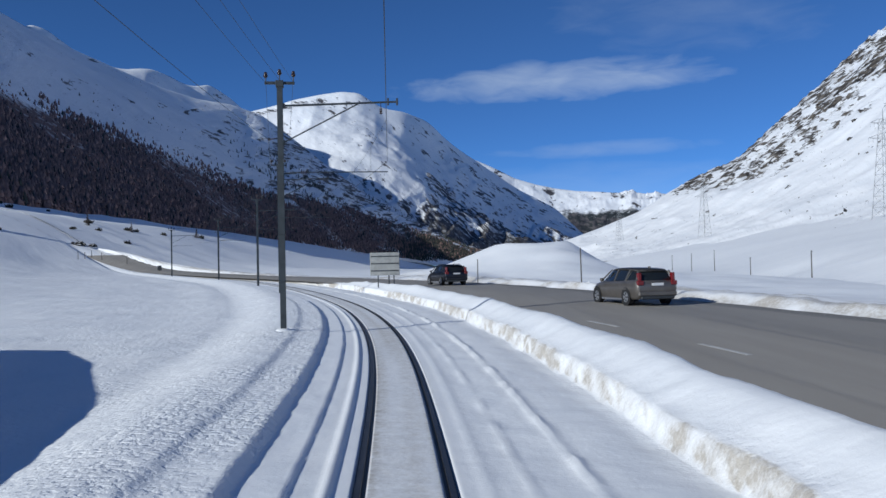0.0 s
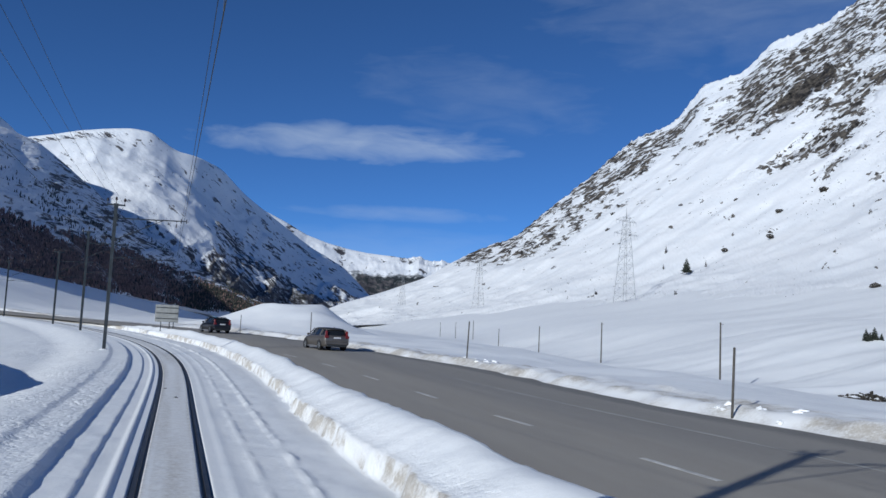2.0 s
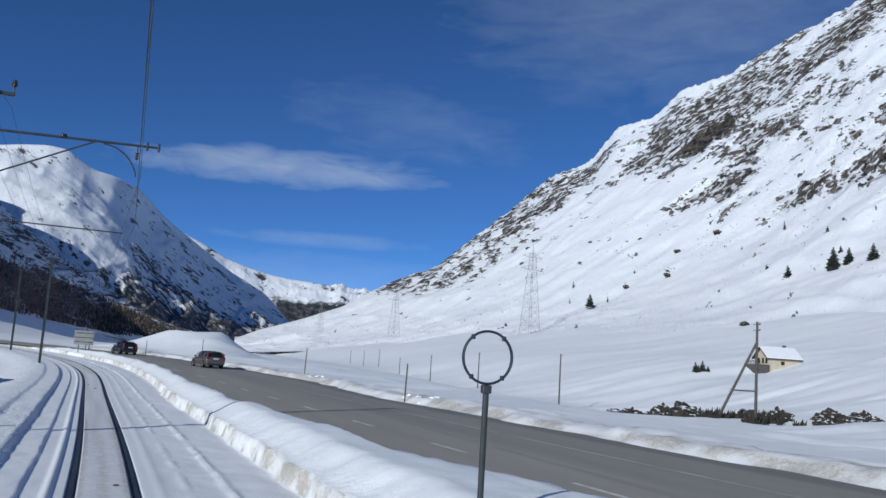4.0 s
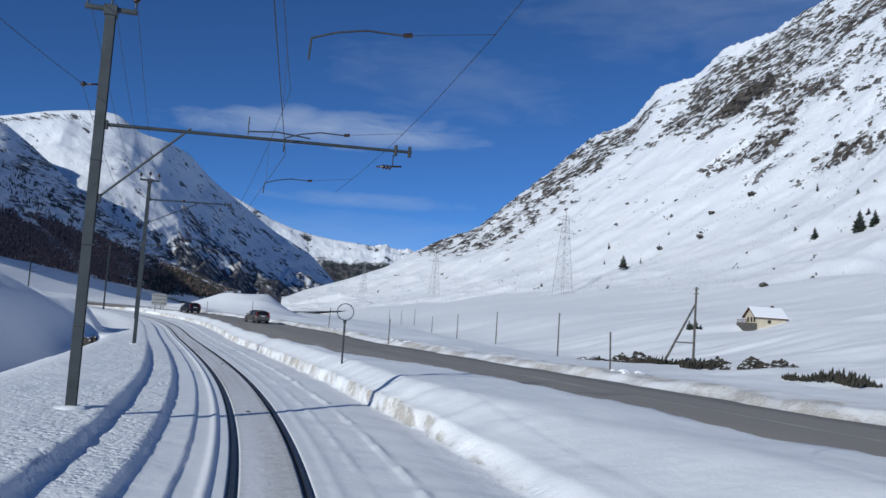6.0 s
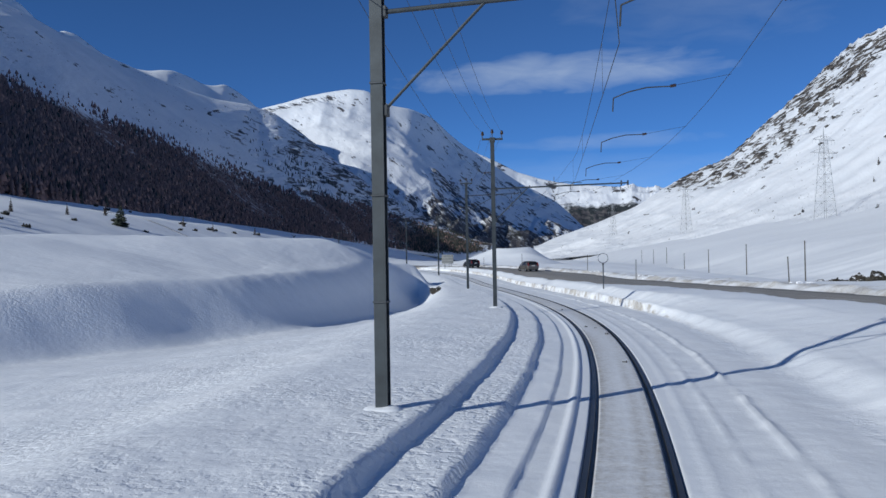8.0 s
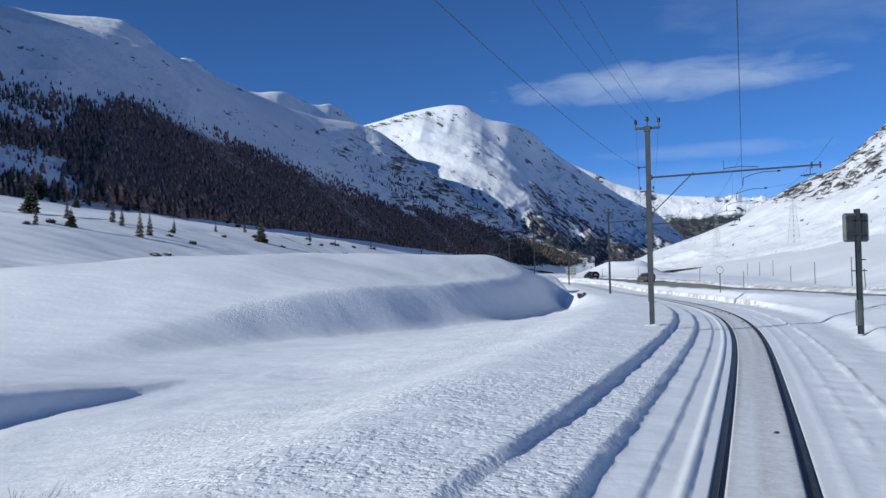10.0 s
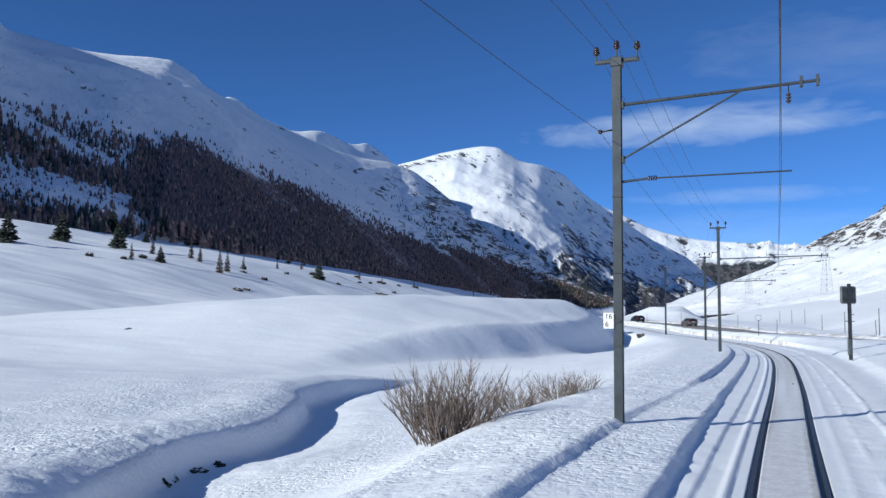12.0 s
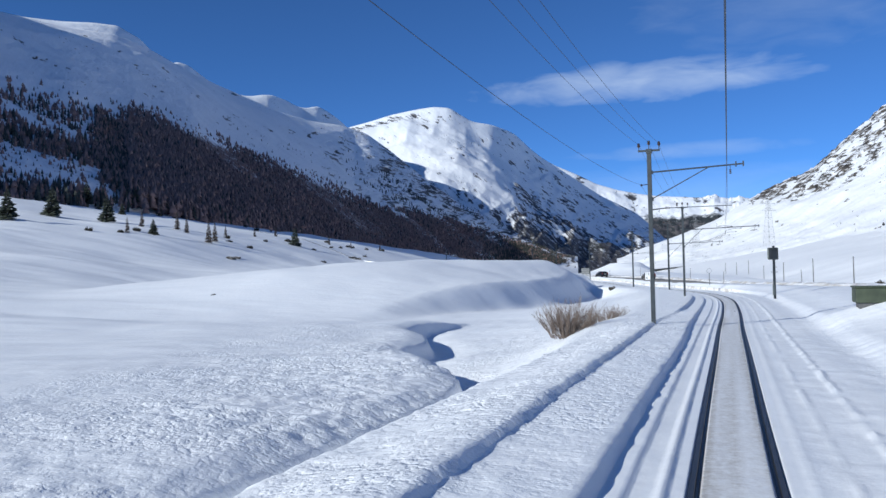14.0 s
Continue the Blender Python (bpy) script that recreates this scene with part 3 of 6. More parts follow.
ROCK_R = mountain_material("right_mountain_rock", 0.625, 0.645, (0.022, 0.020, 0.020), (0.17, 0.147, 0.122), 0.040, (1.1, 34, 1.15), 0.215)
ROCK_L = mountain_material("left_mountain_rock", 0.625, 0.66, (0.06, 0.055, 0.055), (0.17, 0.155, 0.145), 0.036, (1.0, -25, 1.0), 0.17)
ROCK_M = mountain_material("summit_rock", 0.62, 0.655, (0.05, 0.05, 0.06), (0.125, 0.115, 0.115), 0.027, (0.62, -46, 1.35), 0.19, (0.042, 0.041, 0.038))
ROCK_C = mountain_material("distant_rock", 0.62, 0.655, (0.05, 0.05, 0.06), (0.125, 0.115, 0.115), 0.012, (0.85, -30, 1.0), 0.19, (0.030, 0.036, 0.040))

# left wall of the valley; directions from a point on the line
LC = (-20.8, -151.8)
# left of az -36 the crest is unseen, raised to shade the forest slope
L_CREST = [(-80, 22), (-66, 29), (-56, 30.5), (-48, 26.5), (-42, 21), (-36, 16.8), (-29.3, 15.9), (-26.9, 15.8), (-24.4, 14.9), (-22.3, 13.8), (-19.8, 12.75), (-17.6, 11.9), (-16.0, 11.25), (-14.0, 10.7), (-12.0, 10.45), (-10.3, 9.9),
           (-8.9, 8.9), (-6.2, 6.7), (-4.2, 5.2), (-0.5, 3.2), (3.3, 1.1), (3.9, 0.6)]
L_DIST = [(-80, 700), (-56, 780), (-40, 900), (-29.3, 1080), (-22, 1280), (-17, 1480), (-11.2, 1850), (-4, 1900), (4.2, 1900)]
L_FOOT = [(-80, 255), (-56, 290), (-29.3, 420), (-22, 500), (-15, 700), (-10.8, 890), (-6, 1150), (-1.4, 1450), (4.2, 1700)]
F_TOP = [(-80, 5), (-50, 12.0), (-29.3, 11.9), (-27.5, 11.2), (-25.5, 11.1), (-22.5, 10.0), (-18.7, 8.4), (-14.0, 6.7), (-10.1, 5.2), (-7.6, 4.4), (-2.9, 3.1), (1.0, 1.8), (3.9, 0.5)]
F_BOT = [(-80, 3.0), (-50, 5.4), (-29.3, 5.3), (-25.6, 5.3), (-20.6, 4.1), (-15.4, 3.1), (-10.8, 2.1), (-6.1, 1.6), (-1.4, 0.7), (3.9, 0.3)]
l_az = np.concatenate([np.arange(-80, -34, 0.5), np.arange(-34, 4.2, 0.12)])


def l_radius(a, s):
    d = np.degrees(a)
    return el_profile(L_FOOT, d) + (el_profile(L_DIST, d) - el_profile(L_FOOT, d)) * s ** 1.15


def l_height(az, s, r):
    e0, e1 = el_profile(F_BOT, az) - 0.5, blend(L_CREST, az, s, 5.0)
    return 2.6 + r * np.tan(np.radians(e0 + (e1 - e0) * rise(s)))


def l_rock(az, s, x, y):
    spur = smooth(-16, -6, az) * smooth(0.05, 0.4, s)
    return np.clip(spur * 0.75 + 0.16 * smooth(0.35, 0.55, s) * smooth(0.95, 0.75, s) * (0.5 + 0.5 * fbm(x / 160, y / 160, 3, 77)), 0, 1)


def l_wood(az, s):
    e0, e1 = el_profile(F_BOT, az) - 0.5, el_profile(L_CREST, az)
    e = e0 + (e1 - e0) * rise(s)
    return (0.25 + 0.36 * smooth(-27.5, -25.5, az)) * smooth(0.1, 0.6, e - el_profile(F_BOT, az)) * smooth(0.0, -0.8, e - el_profile(F_TOP, az))


slope_sheet("mountain", ROCK_L, LC, l_az, l_radius, l_height, 120, 12, 210, 101, l_rock,
                            "shaded snow-covered mountainside with scattered rocks above a larch forest", l_wood)

# sunlit snow shoulders that look over the shaded crest
H_CREST = [(-34, 16.3), (-30, 16.25), (-28, 16.35), (-26.6, 16.3), (-25.2, 15.6), (-24.4, 14.8), (-23.6, 13.9), (-23.0, 14.35), (-22.2, 14.15), (-21.1, 13.35), (-20.3, 12.8), (-19.2, 12.4), (-18.2, 12.3), (-17.4, 12.42), (-16.7, 12.42), (-15.8, 12.1), (-14.9, 11.65), (-14.4, 11.6), (-13.6, 11.75),
           (-12.9, 11.35), (-12.2, 10.85), (-11.6, 10.3), (-10.8, 9.2), (-9.5, 7.5)]


def h_radius(a, s):
    return el_profile(L_DIST, np.degrees(a)) * 1.02 + 20 + 260 * s


def h_height(az, s, r):
    e1 = soft_profile(H_CREST, az, 0.25)
    e0 = el_profile(L_CREST, az) - 1.6
    return 2.6 + r * np.tan(np.radians(e0 + (e1 - e0) * np.minimum(s, 1.0) ** 0.8))


slope_sheet("mountain", ROCK_L, LC, np.arange(-34, -9.4, 0.1), h_radius, h_height, 26, 6, 160, 151, lambda az, s, x, y: 0 * x,
                                "bright rounded snow shoulders on the mountain's crest")

# right wall of the valley
RC = (1.2, -28.4)
R_CREST = [(6.5, 0.9), (8, 1.6), (11, 2.6), (13.6, 3.6), (15.5, 4.8), (17, 5.6), (19.7, 6.6), (22.4, 8.9), (25.1, 11.1), (27.4, 13.3), (30.5, 14.6), (32.3, 16.9), (34.9, 17.6), (36.8, 19.4), (39.6, 20.1), (41.4, 21.1), (43.4, 22.1), (48, 24), (56, 26), (68, 24), (80, 18), (95, 10)]
R_DIST = [(6.5, 1500), (11, 1600), (15, 1640), (17, 1650), (22.4, 1580), (27.4, 1480), (32, 1380), (40, 1220), (48, 1080), (60, 960), (95, 820)]
R_FOOT = [(6.5, 1150), (9, 980), (12, 850), (16, 640), (22, 480), (30, 375), (40, 300), (55, 240), (95, 215)]
r_az = np.concatenate([np.arange(6.5, 52, 0.12), np.arange(52, 96, 0.6)])


def r_radius(a, s):
    d = np.degrees(a)
    return el_profile(R_FOOT, d) + (el_profile(R_DIST, d) - el_profile(R_FOOT, d)) * s ** 1.1


def r_height(az, s, r):
    x = RC[0] + r * np.sin(np.radians(az))
    y = RC[1] + r * np.cos(np.radians(az))
    d = np.maximum(x * 0.9995 - y * 0.0314 - 15, 0)
    low = 0.00052 * d ** 2
    e1 = blend(R_CREST, az, s, 4.0)
    rc = r_radius(np.radians(az), np.ones_like(s))
    e1 = e1 + 0.20 * fbm(az * 2.3, az * 0 + 4.4, 5, 59, 0.6, True) * smooth(0.86, 1.0, s) * smooth(15, 19, az)
    top = 2.6 + rc * np.tan(np.radians(e1))
    rf = r_radius(np.radians(az), np.zeros_like(s))
    xf = RC[0] + rf * np.sin(np.radians(az))
    yf = RC[1] + rf * np.cos(np.radians(az))
    zf = 0.00052 * np.maximum(xf * 0.9995 - yf * 0.0314 - 15, 0) ** 2 - 2.0
    q = np.clip((r - rf) / (rc - rf), 0, 1)
    d2 = np.minimum(d, 330)
    low = 0.00052 * d2 ** 2 + 0.343 * (d - d2) - 0.8
    w = smooth(0.08, 0.78, s)
    return low * (1 - w) + (zf + (top - zf) * (0.62 * q + 0.38 * q ** 2.2)) * w


R_BAND = [(14, 0.1), (16, 0.5), (18, 1.2), (21, 2.4), (24.5, 3.8), (28, 3.4), (30.3, 2.2), (32, 2.8), (34, 4.8), (36.5, 6.0), (40, 7.6), (43, 9.0), (47, 9.6), (60, 10), (95, 6)]


def r_rock(az, s, x, y):
    """Broken cliffs hang below the crest in a band of changing depth, with snowfields between them."""
    r = np.hypot(x - RC[0], y - RC[1])
    el = np.degrees(np.arctan2(r_height(az, np.minimum(s, 1.0), r) - 2.6, r))
    below = el_profile(R_CREST, az) - el
    v, w = fbm(x / 150, y / 150, 4, 55), fbm(x / 60, y / 60, 4, 57)
    run = (az - 38.0) * math.cos(0.5) + (el - 15.0) * math.sin(0.5)
    across = (el - 15.0) * math.cos(0.5) - (az - 38.0) * math.sin(0.5)
    beds = fbm(run / 5.0, across / 1.3, 4, 58)
    depth = el_profile(R_BAND, az)
    inside = smooth(1.2, 0.6, below / depth + 0.45 * v + 0.3 * w)
    rim = smooth(-0.5, 0.25, below + 0.7 * w) * smooth(30, 33, az) + smooth(33, 30, az)
    broken = 0.58 + 0.7 * beds + 0.5 * w + 0.25 * smooth(31, 28, az)
    tail = 0.42 * smooth(0.15, 0.5, beds + 0.4 * w) * smooth(1.7, 1.0, below / depth)
    slab = smooth(1.0, 0.6, np.hypot((run - 1.0) / 2.6, (across - 0.75) / 0.55))
    return np.clip(inside * rim * broken * smooth(14, 18, az) + tail * smooth(16, 20, az) + 0.02, 0, 1) + 1.2 * smooth(0.1, 0.9, slab) * smooth(-0.5, 0.1, w + 0.3)


slope_sheet("mountain", ROCK_R, RC, r_az, r_radius, r_height, 170, 13, 150, 202, r_rock,
                             "steep sunlit snow slope rising to broken grey-brown cliffs")

# the broad white summit up the valley and the chain behind it
MC = (-10.0, -90.0)
M_CREST = [(-20, 6.0), (-16, 8.5), (-13, 10.2), (-11.7, 10.6), (-10.5, 10.9), (-9.0, 11.35), (-7.4, 11.7), (-6.0, 11.9), (-4.8, 11.85), (-3.9, 11.25), (-3.2, 10.85), (-1.7, 10.6), (-0.3, 9.98), (0.7, 8.95), (1.7, 8.15), (2.8, 7.4), (4.4, 6.3), (5.9, 5.2), (7.1, 4.6), (8.2, 4.0), (9.0, 3.2), (10.2, 2.0), (11.5, 1.0), (13.5, 0.5)]
m_az = np.arange(-20, 13.5, 0.1)


def m_radius(a, s):
    turn = np.degrees(a) + 1.5
    turn = 0.5 * (turn + np.sqrt(turn ** 2 + 2.0))
    return 1500 + 1050 * s ** 1.2 + 150 * turn * (0.35 + 0.65 * s)


def m_height(az, s, r):
    e1 = blend(M_CREST, az, s, 4.0)
    return 2.6 + r * np.tan(np.radians(0.0 + e1 * np.minimum(s, 1.0) ** 1.0))


def m_rock(az, s, x, y):
    v = fbm(x / 380, y / 380, 4, 33)
    low = smooth(0.62, 0.30, s + 0.14 * v)
    brow = smooth(-1.5, 1.0, az) * smooth(0.98, 0.9, s) * 0.22
    cap = smooth(0.90, 0.95, s) * smooth(0.995, 0.97, s) * smooth(-6.0, -7.5, az) * 0.75
    return np.clip(0.85 * low + brow + cap + 0.1, 0, 1)


def m_wood(az, s):
    return 0.55 * smooth(0.34, 0.20, s + 0.07 * fbm(az / 1.6, s * 4.0, 4, 35)) * smooth(12.5, 10, az)


slope_sheet("mountain", ROCK_M, MC, m_az, m_radius, m_height, 110, 60, 620, 303, m_rock,
                           "broad white mountain summit with dark wooded lower flanks", m_wood)

C_CREST = [(-2, 8.3), (1, 8.1), (1.9, 7.95), (2.8, 7.45), (4.0, 6.9), (5.5, 6.1), (6.9, 5.65), (8.2, 5.35), (9.7, 5.1), (11.2, 5.0), (12.4, 4.85), (13.2, 5.05), (14.2, 4.8), (14.8, 4.95), (15.8, 4.6), (17.2, 4.7), (18.4, 4.6), (20, 4.0), (24, 3.0)]
c_az = np.arange(-2, 24, 0.06)


def c_radius(a, s):
    return 3900 + 850 * s


def c_height(az, s, r):
    j = 0.16 * fbm(az * 1.9, s * 2.5, 4, 71, 0.6, True) * smooth(11, 14, az) * smooth(0.6, 1, s)
    return 2.6 + r * np.tan(np.radians((el_profile(C_CREST, az) + j) * np.minimum(s, 1.0)))


def c_rock(az, s, x, y):
    return np.clip(0.9 * smooth(0.75, 0.45, s) * smooth(5, 9, az) + 0.2 * smooth(0.3, 0.6, s) + 0.25 * smooth(0.8, 1, s), 0, 1)


def c_wood(az, s):
    return 0.72 * smooth(0.80, 0.62, s + 0.05 * fbm(az / 1.1, s * 3.0, 4, 73)) * smooth(7, 10, az)


slope_sheet("mountain", ROCK_C, MC, c_az, c_radius, c_height, 60, 45, 500, 404, c_rock,
                           "distant chain of jagged snowy peaks above dark wooded slopes", c_wood)

# ---------------------------------------------------------------- forest on the left wall
BARK_FAR = Mat("larch_forest", (0.08, 0.055, 0.045), 0.9)
_m = BARK_FAR
_r = _m.n.new("ShaderNodeNewGeometry").outputs["Random Per Island"]
_c = _m.mix(_m.ramp(_r, 0.0, 0.9), (0.20, 0.128, 0.112), (0.36, 0.225, 0.185))
_m.color(_c)
BARK_FAR = BARK_FAR.m
FIR_FAR = Mat("fir_forest", (0.03, 0.035, 0.028), 0.9)
FIR_FAR.color(FIR_FAR.mix(FIR_FAR.n.new("ShaderNodeNewGeometry").outputs["Random Per Island"], (0.036, 0.042, 0.036), (0.075, 0.078, 0.062)))
FIR_FAR = FIR_FAR.m


def tree_cloud(name, x, y, z, h, material, label, seed, fat=1.0):
    """Many small trees: each three ragged, star-shaped tiers, in one mesh."""
    rng = np.random.default_rng(seed)
    count, n = len(x), 6
    w = h * fat * rng.uniform(0.12, 0.2, count)
    co = np.zeros((count, 3, n + 1, 3))
    for tier in range(3):
        z0 = z + h * (0.05 + 0.27 * tier + rng.uniform(-0.03, 0.03, count))
        a0 = rng.uniform(0, 6.28, count)
        for q in range(n):
            a = a0 + q * 6.2832 / n
            rr = w * (1 - 0.24 * tier) * (rng.uniform(0.35, 0.6, count) if q % 2 else rng.uniform(0.8, 1.25, count))
            co[:, tier, q] = np.stack([x + rr * np.cos(a), y + rr * np.sin(a), z0 + rng.uniform(-0.05, 0.1, count) * h], -1)
        co[:, tier, n] = np.stack([x + rng.uniform(-0.1, 0.1, count) * w, y + rng.uniform(-0.1, 0.1, count) * w, z + h * (0.6 + 0.2 * tier)], -1)
    ring = np.array([(q, (q + 1) % n, n) for q in range(n)])
    faces = (np.arange(count * 3)[:, None, None] * (n + 1) + ring[None]).reshape(-1, 3)
    me = bpy.data.meshes.new(name)
    me.vertices.add(count * 3 * (n + 1))
    me.vertices.foreach_set("co", co.reshape(-1).astype(np.float32))
    me.loops.add(faces.size)
    me.loops.foreach_set("vertex_index", faces.ravel().astype(np.int32))
    me.polygons.add(len(faces))
    me.polygons.foreach_set("loop_start", np.arange(0, faces.size, 3, dtype=np.int32))
    me.polygons.foreach_set("loop_total", np.full(len(faces), 3, dtype=np.int32))
    me.update(calc_edges=True)
    me.materials.append(material)
    return tagged(new(name, me), label, "forest", kind="stuff")


rng = np.random.default_rng(11)
f_az = np.concatenate([rng.uniform(-46, -28, 9000), rng.uniform(-28, -18, 26000), rng.uniform(-18, 3.7, 46000)])
f_q = rng.uniform(-0.07, 1.1, len(f_az))
f_top, f_bot = el_profile(F_TOP, f_az), el_profile(F_BOT, f_az)
f_el = f_bot + (f_top - f_bot) * f_q
f_s = 1 - (1 - np.clip((f_el - f_bot + 0.5) / (el_profile(L_CREST, f_az) - f_bot + 0.5), 0, 0.99)) ** (1 / 1.3)
f_r = l_radius(np.radians(f_az), f_s)
f_x, f_y = LC[0] + f_r * np.sin(np.radians(f_az)), LC[1] + f_r * np.cos(np.radians(f_az))
f_z = l_height(f_az, f_s, f_r)
f_keep = rng.uniform(0, 1, len(f_az)) < (0.70 + 0.7 * fbm(f_x / 70, f_y / 70, 3, 91)) * smooth(-0.08, 0.1, f_q) * smooth(1.12, 0.85, f_q) * np.where(f_az < -26.5, smooth(-0.75, -0.05, fbm(f_x / 26, f_y / 26, 3, 92)) * np.where(f_q > 0.6, 0.75, 1.0), 1.0)
f_h = rng.uniform(6.0, 10.5, len(f_az)) * np.where(f_az < -26, 0.9, 1.15)
f_sunk = f_z - 1.5 - 3 * rng.uniform(0, 1, len(f_az))
# towards az 0 dark firs outnumber larches, standing in for the slope's shade
f_fir = rng.uniform(0, 1, len(f_az)) < np.where(f_az < -26, 0.45, 0.12 + 0.7 * smooth(-4, 0, f_az))
for species, material, pick in (("larch_forest", BARK_FAR, f_keep & ~f_fir), ("fir_forest", FIR_FAR, f_keep & f_fir)):
    tree_cloud(species, f_x[pick], f_y[pick], f_sunk[pick], f_h[pick], material,
               "dense bare brown larches on the shaded mountainside" if species == "larch_forest" else "dark firs scattered among the larches on the mountainside", 12, 1.7 if species == "larch_forest" else 1.2)

# lone trees and dwarf pines scattered over the snow above the forest's edge
g_az = np.concatenate([rng.uniform(-22, -6, 900), rng.uniform(-12, 2.5, 3400)])
g_s = rng.uniform(0.0, 1.0, len(g_az)) ** 1.5
g_top, g_crest = el_profile(F_TOP, g_az), el_profile(L_CREST, g_az)
g_el = g_top + (g_crest - g_top) * g_s * np.where(g_az < -12, 0.45, 0.92)
g_k = 1 - (1 - np.clip((g_el - el_profile(F_BOT, g_az) + 0.5) / (g_crest - el_profile(F_BOT, g_az) + 0.5), 0, 0.97)) ** (1 / 1.3)
g_r = l_radius(np.radians(g_az), g_k)
g_x, g_y = LC[0] + g_r * np.sin(np.radians(g_az)), LC[1] + g_r * np.cos(np.radians(g_az))
g_keep = rng.uniform(0, 1, len(g_az)) < smooth(-0.35, 0.35, fbm(g_x / 110, g_y / 110, 3, 94)) * (0.35 + 0.65 * smooth(-12, -5, g_az))
g_h = rng.uniform(4.0, 9.5, len(g_az))
g_z = l_height(g_az, g_k, g_r) - 1.0 - 0.2 * g_h
tree_cloud("scattered_firs", g_x[g_keep], g_y[g_keep], g_z[g_keep], g_h[g_keep], FIR_FAR, "small dark firs dotted over the snow above the forest", 13, 1.3)

# ---------------------------------------------------------------- materials of the things
STEEL = plain("galvanised_steel", (0.042, 0.050, 0.055), 0.55, 0.25, 0.3, 3.0)
STEEL_DARK = plain("dark_steel", (0.055, 0.06, 0.065), 0.6, 0.4, 0.3, 3.0)
RAIL_STEEL = plain("rail_steel", (0.050, 0.047, 0.046), 0.45, 0.5, 0.35, 2.0)
PORCELAIN = plain("brown_porcelain", (0.035, 0.022, 0.02), 0.25, 0.0, 0.2, 8.0)
COPPER = plain("weathered_wire", (0.055, 0.06, 0.058), 0.6, 0.6, 0.2, 2.0)
POLE_WOOD = plain("grey_timber", (0.085, 0.078, 0.070), 0.85, 0.0, 0.35, 2.5)
SIGN_GREY = plain("sign_back_grey", (0.10, 0.115, 0.11), 0.6, 0.3, 0.3, 2.0)
WHITE_PAINT = plain("white_enamel", (0.78, 0.78, 0.76), 0.5, 0.0, 0.08, 6.0)
BLACK_PAINT = plain("black_paint", (0.02, 0.02, 0.02), 0.5, 0.0, 0.1, 6.0)
LINE_PAINT = plain("road_paint", (0.52, 0.51, 0.49), 0.75, 0.0, 0.3, 2.0)
WORN_PAINT = plain("worn_road_paint", (0.33, 0.32, 0.30), 0.8, 0.0, 0.35, 0.7)
RUBBER = plain("tyre_rubber", (0.018, 0.018, 0.02), 0.85, 0.0, 0.2, 8.0)
ALLOY = plain("alloy_rim", (0.55, 0.56, 0.58), 0.3, 0.8, 0.1, 8.0)
TAIL_RED = plain("red_lens", (0.16, 0.010, 0.014), 0.15, 0.0, 0.1, 8.0)
PLATE = plain("plate_white", (0.7, 0.7, 0.7), 0.5, 0.0, 0.05, 8.0)
TWIG = plain("willow_twigs", (0.16, 0.123, 0.10), 0.85, 0.0, 0.4, 5.0)
FIR = plain("fir_needles", (0.042, 0.052, 0.037), 0.9, 0.0, 0.5, 2.0)
LARCH = plain("bare_larch", (0.095, 0.075, 0.062), 0.9, 0.0, 0.4, 2.0)
PLASTER = plain("cream_plaster", (0.52, 0.46, 0.35), 0.85, 0.0, 0.15, 1.5)
DARK_WOOD = plain("dark_stained_wood", (0.09, 0.05, 0.038), 0.8, 0.0, 0.35, 3.0)
SNOW_CAP = plain("roof_snow", (0.85, 0.86, 0.88), 0.6, 0.0, 0.04, 1.0)
STONE = Mat("boulder", (0.2, 0.2, 0.2), 0.9)
_m = STONE
_st = _m.mix(_m.ramp(_m.noise(1.6, 6, 0.7), 0.3, 0.7), (0.014, 0.012, 0.010), (0.062, 0.054, 0.042))
_m.color(_m.mix(_m.ramp(_m.math("ADD", _m.normal_z(), _m.math("MULTIPLY", _m.noise(2.2, 6, 0.65), 0.9)), 1.22, 1.32), _st, (0.85, 0.86, 0.88)))
_m.bump(_m.noise(4, 6, 0.7), 0.7, 0.12)
STONE = STONE.m


def car_paint(name, color):
    m = Mat(name, color, 0.32, 0.55)
    m.color(m.mix(m.ramp(m.noise(2.0, 4, object_space=True), 0.3, 0.7), tuple(c * 0.85 for c in color), tuple(c * 1.1 for c in color)))
    m.b.inputs["Coat Weight"].default_value = 0.5
    m.rough(m.ramp(m.noise(14, 4, object_space=True), -0.6, 2.2))
    return m.m


CAR_GLASS = plain("tinted_car_glass", (0.015, 0.018, 0.02), 0.06, 0.0, 0.05, 2.0)


# ---------------------------------------------------------------- the railway
def along_track(y):
    """Pose on the line at y: x across to the right, y along the line."""
    y = float(y)
    x = float(track_x(np.array([y]))[0])
    h = math.atan2(float(track_x(np.array([y + 0.5]))[0] - track_x(np.array([y - 0.5]))[0]), 1.0)
    return x, y, -math.degrees(h)


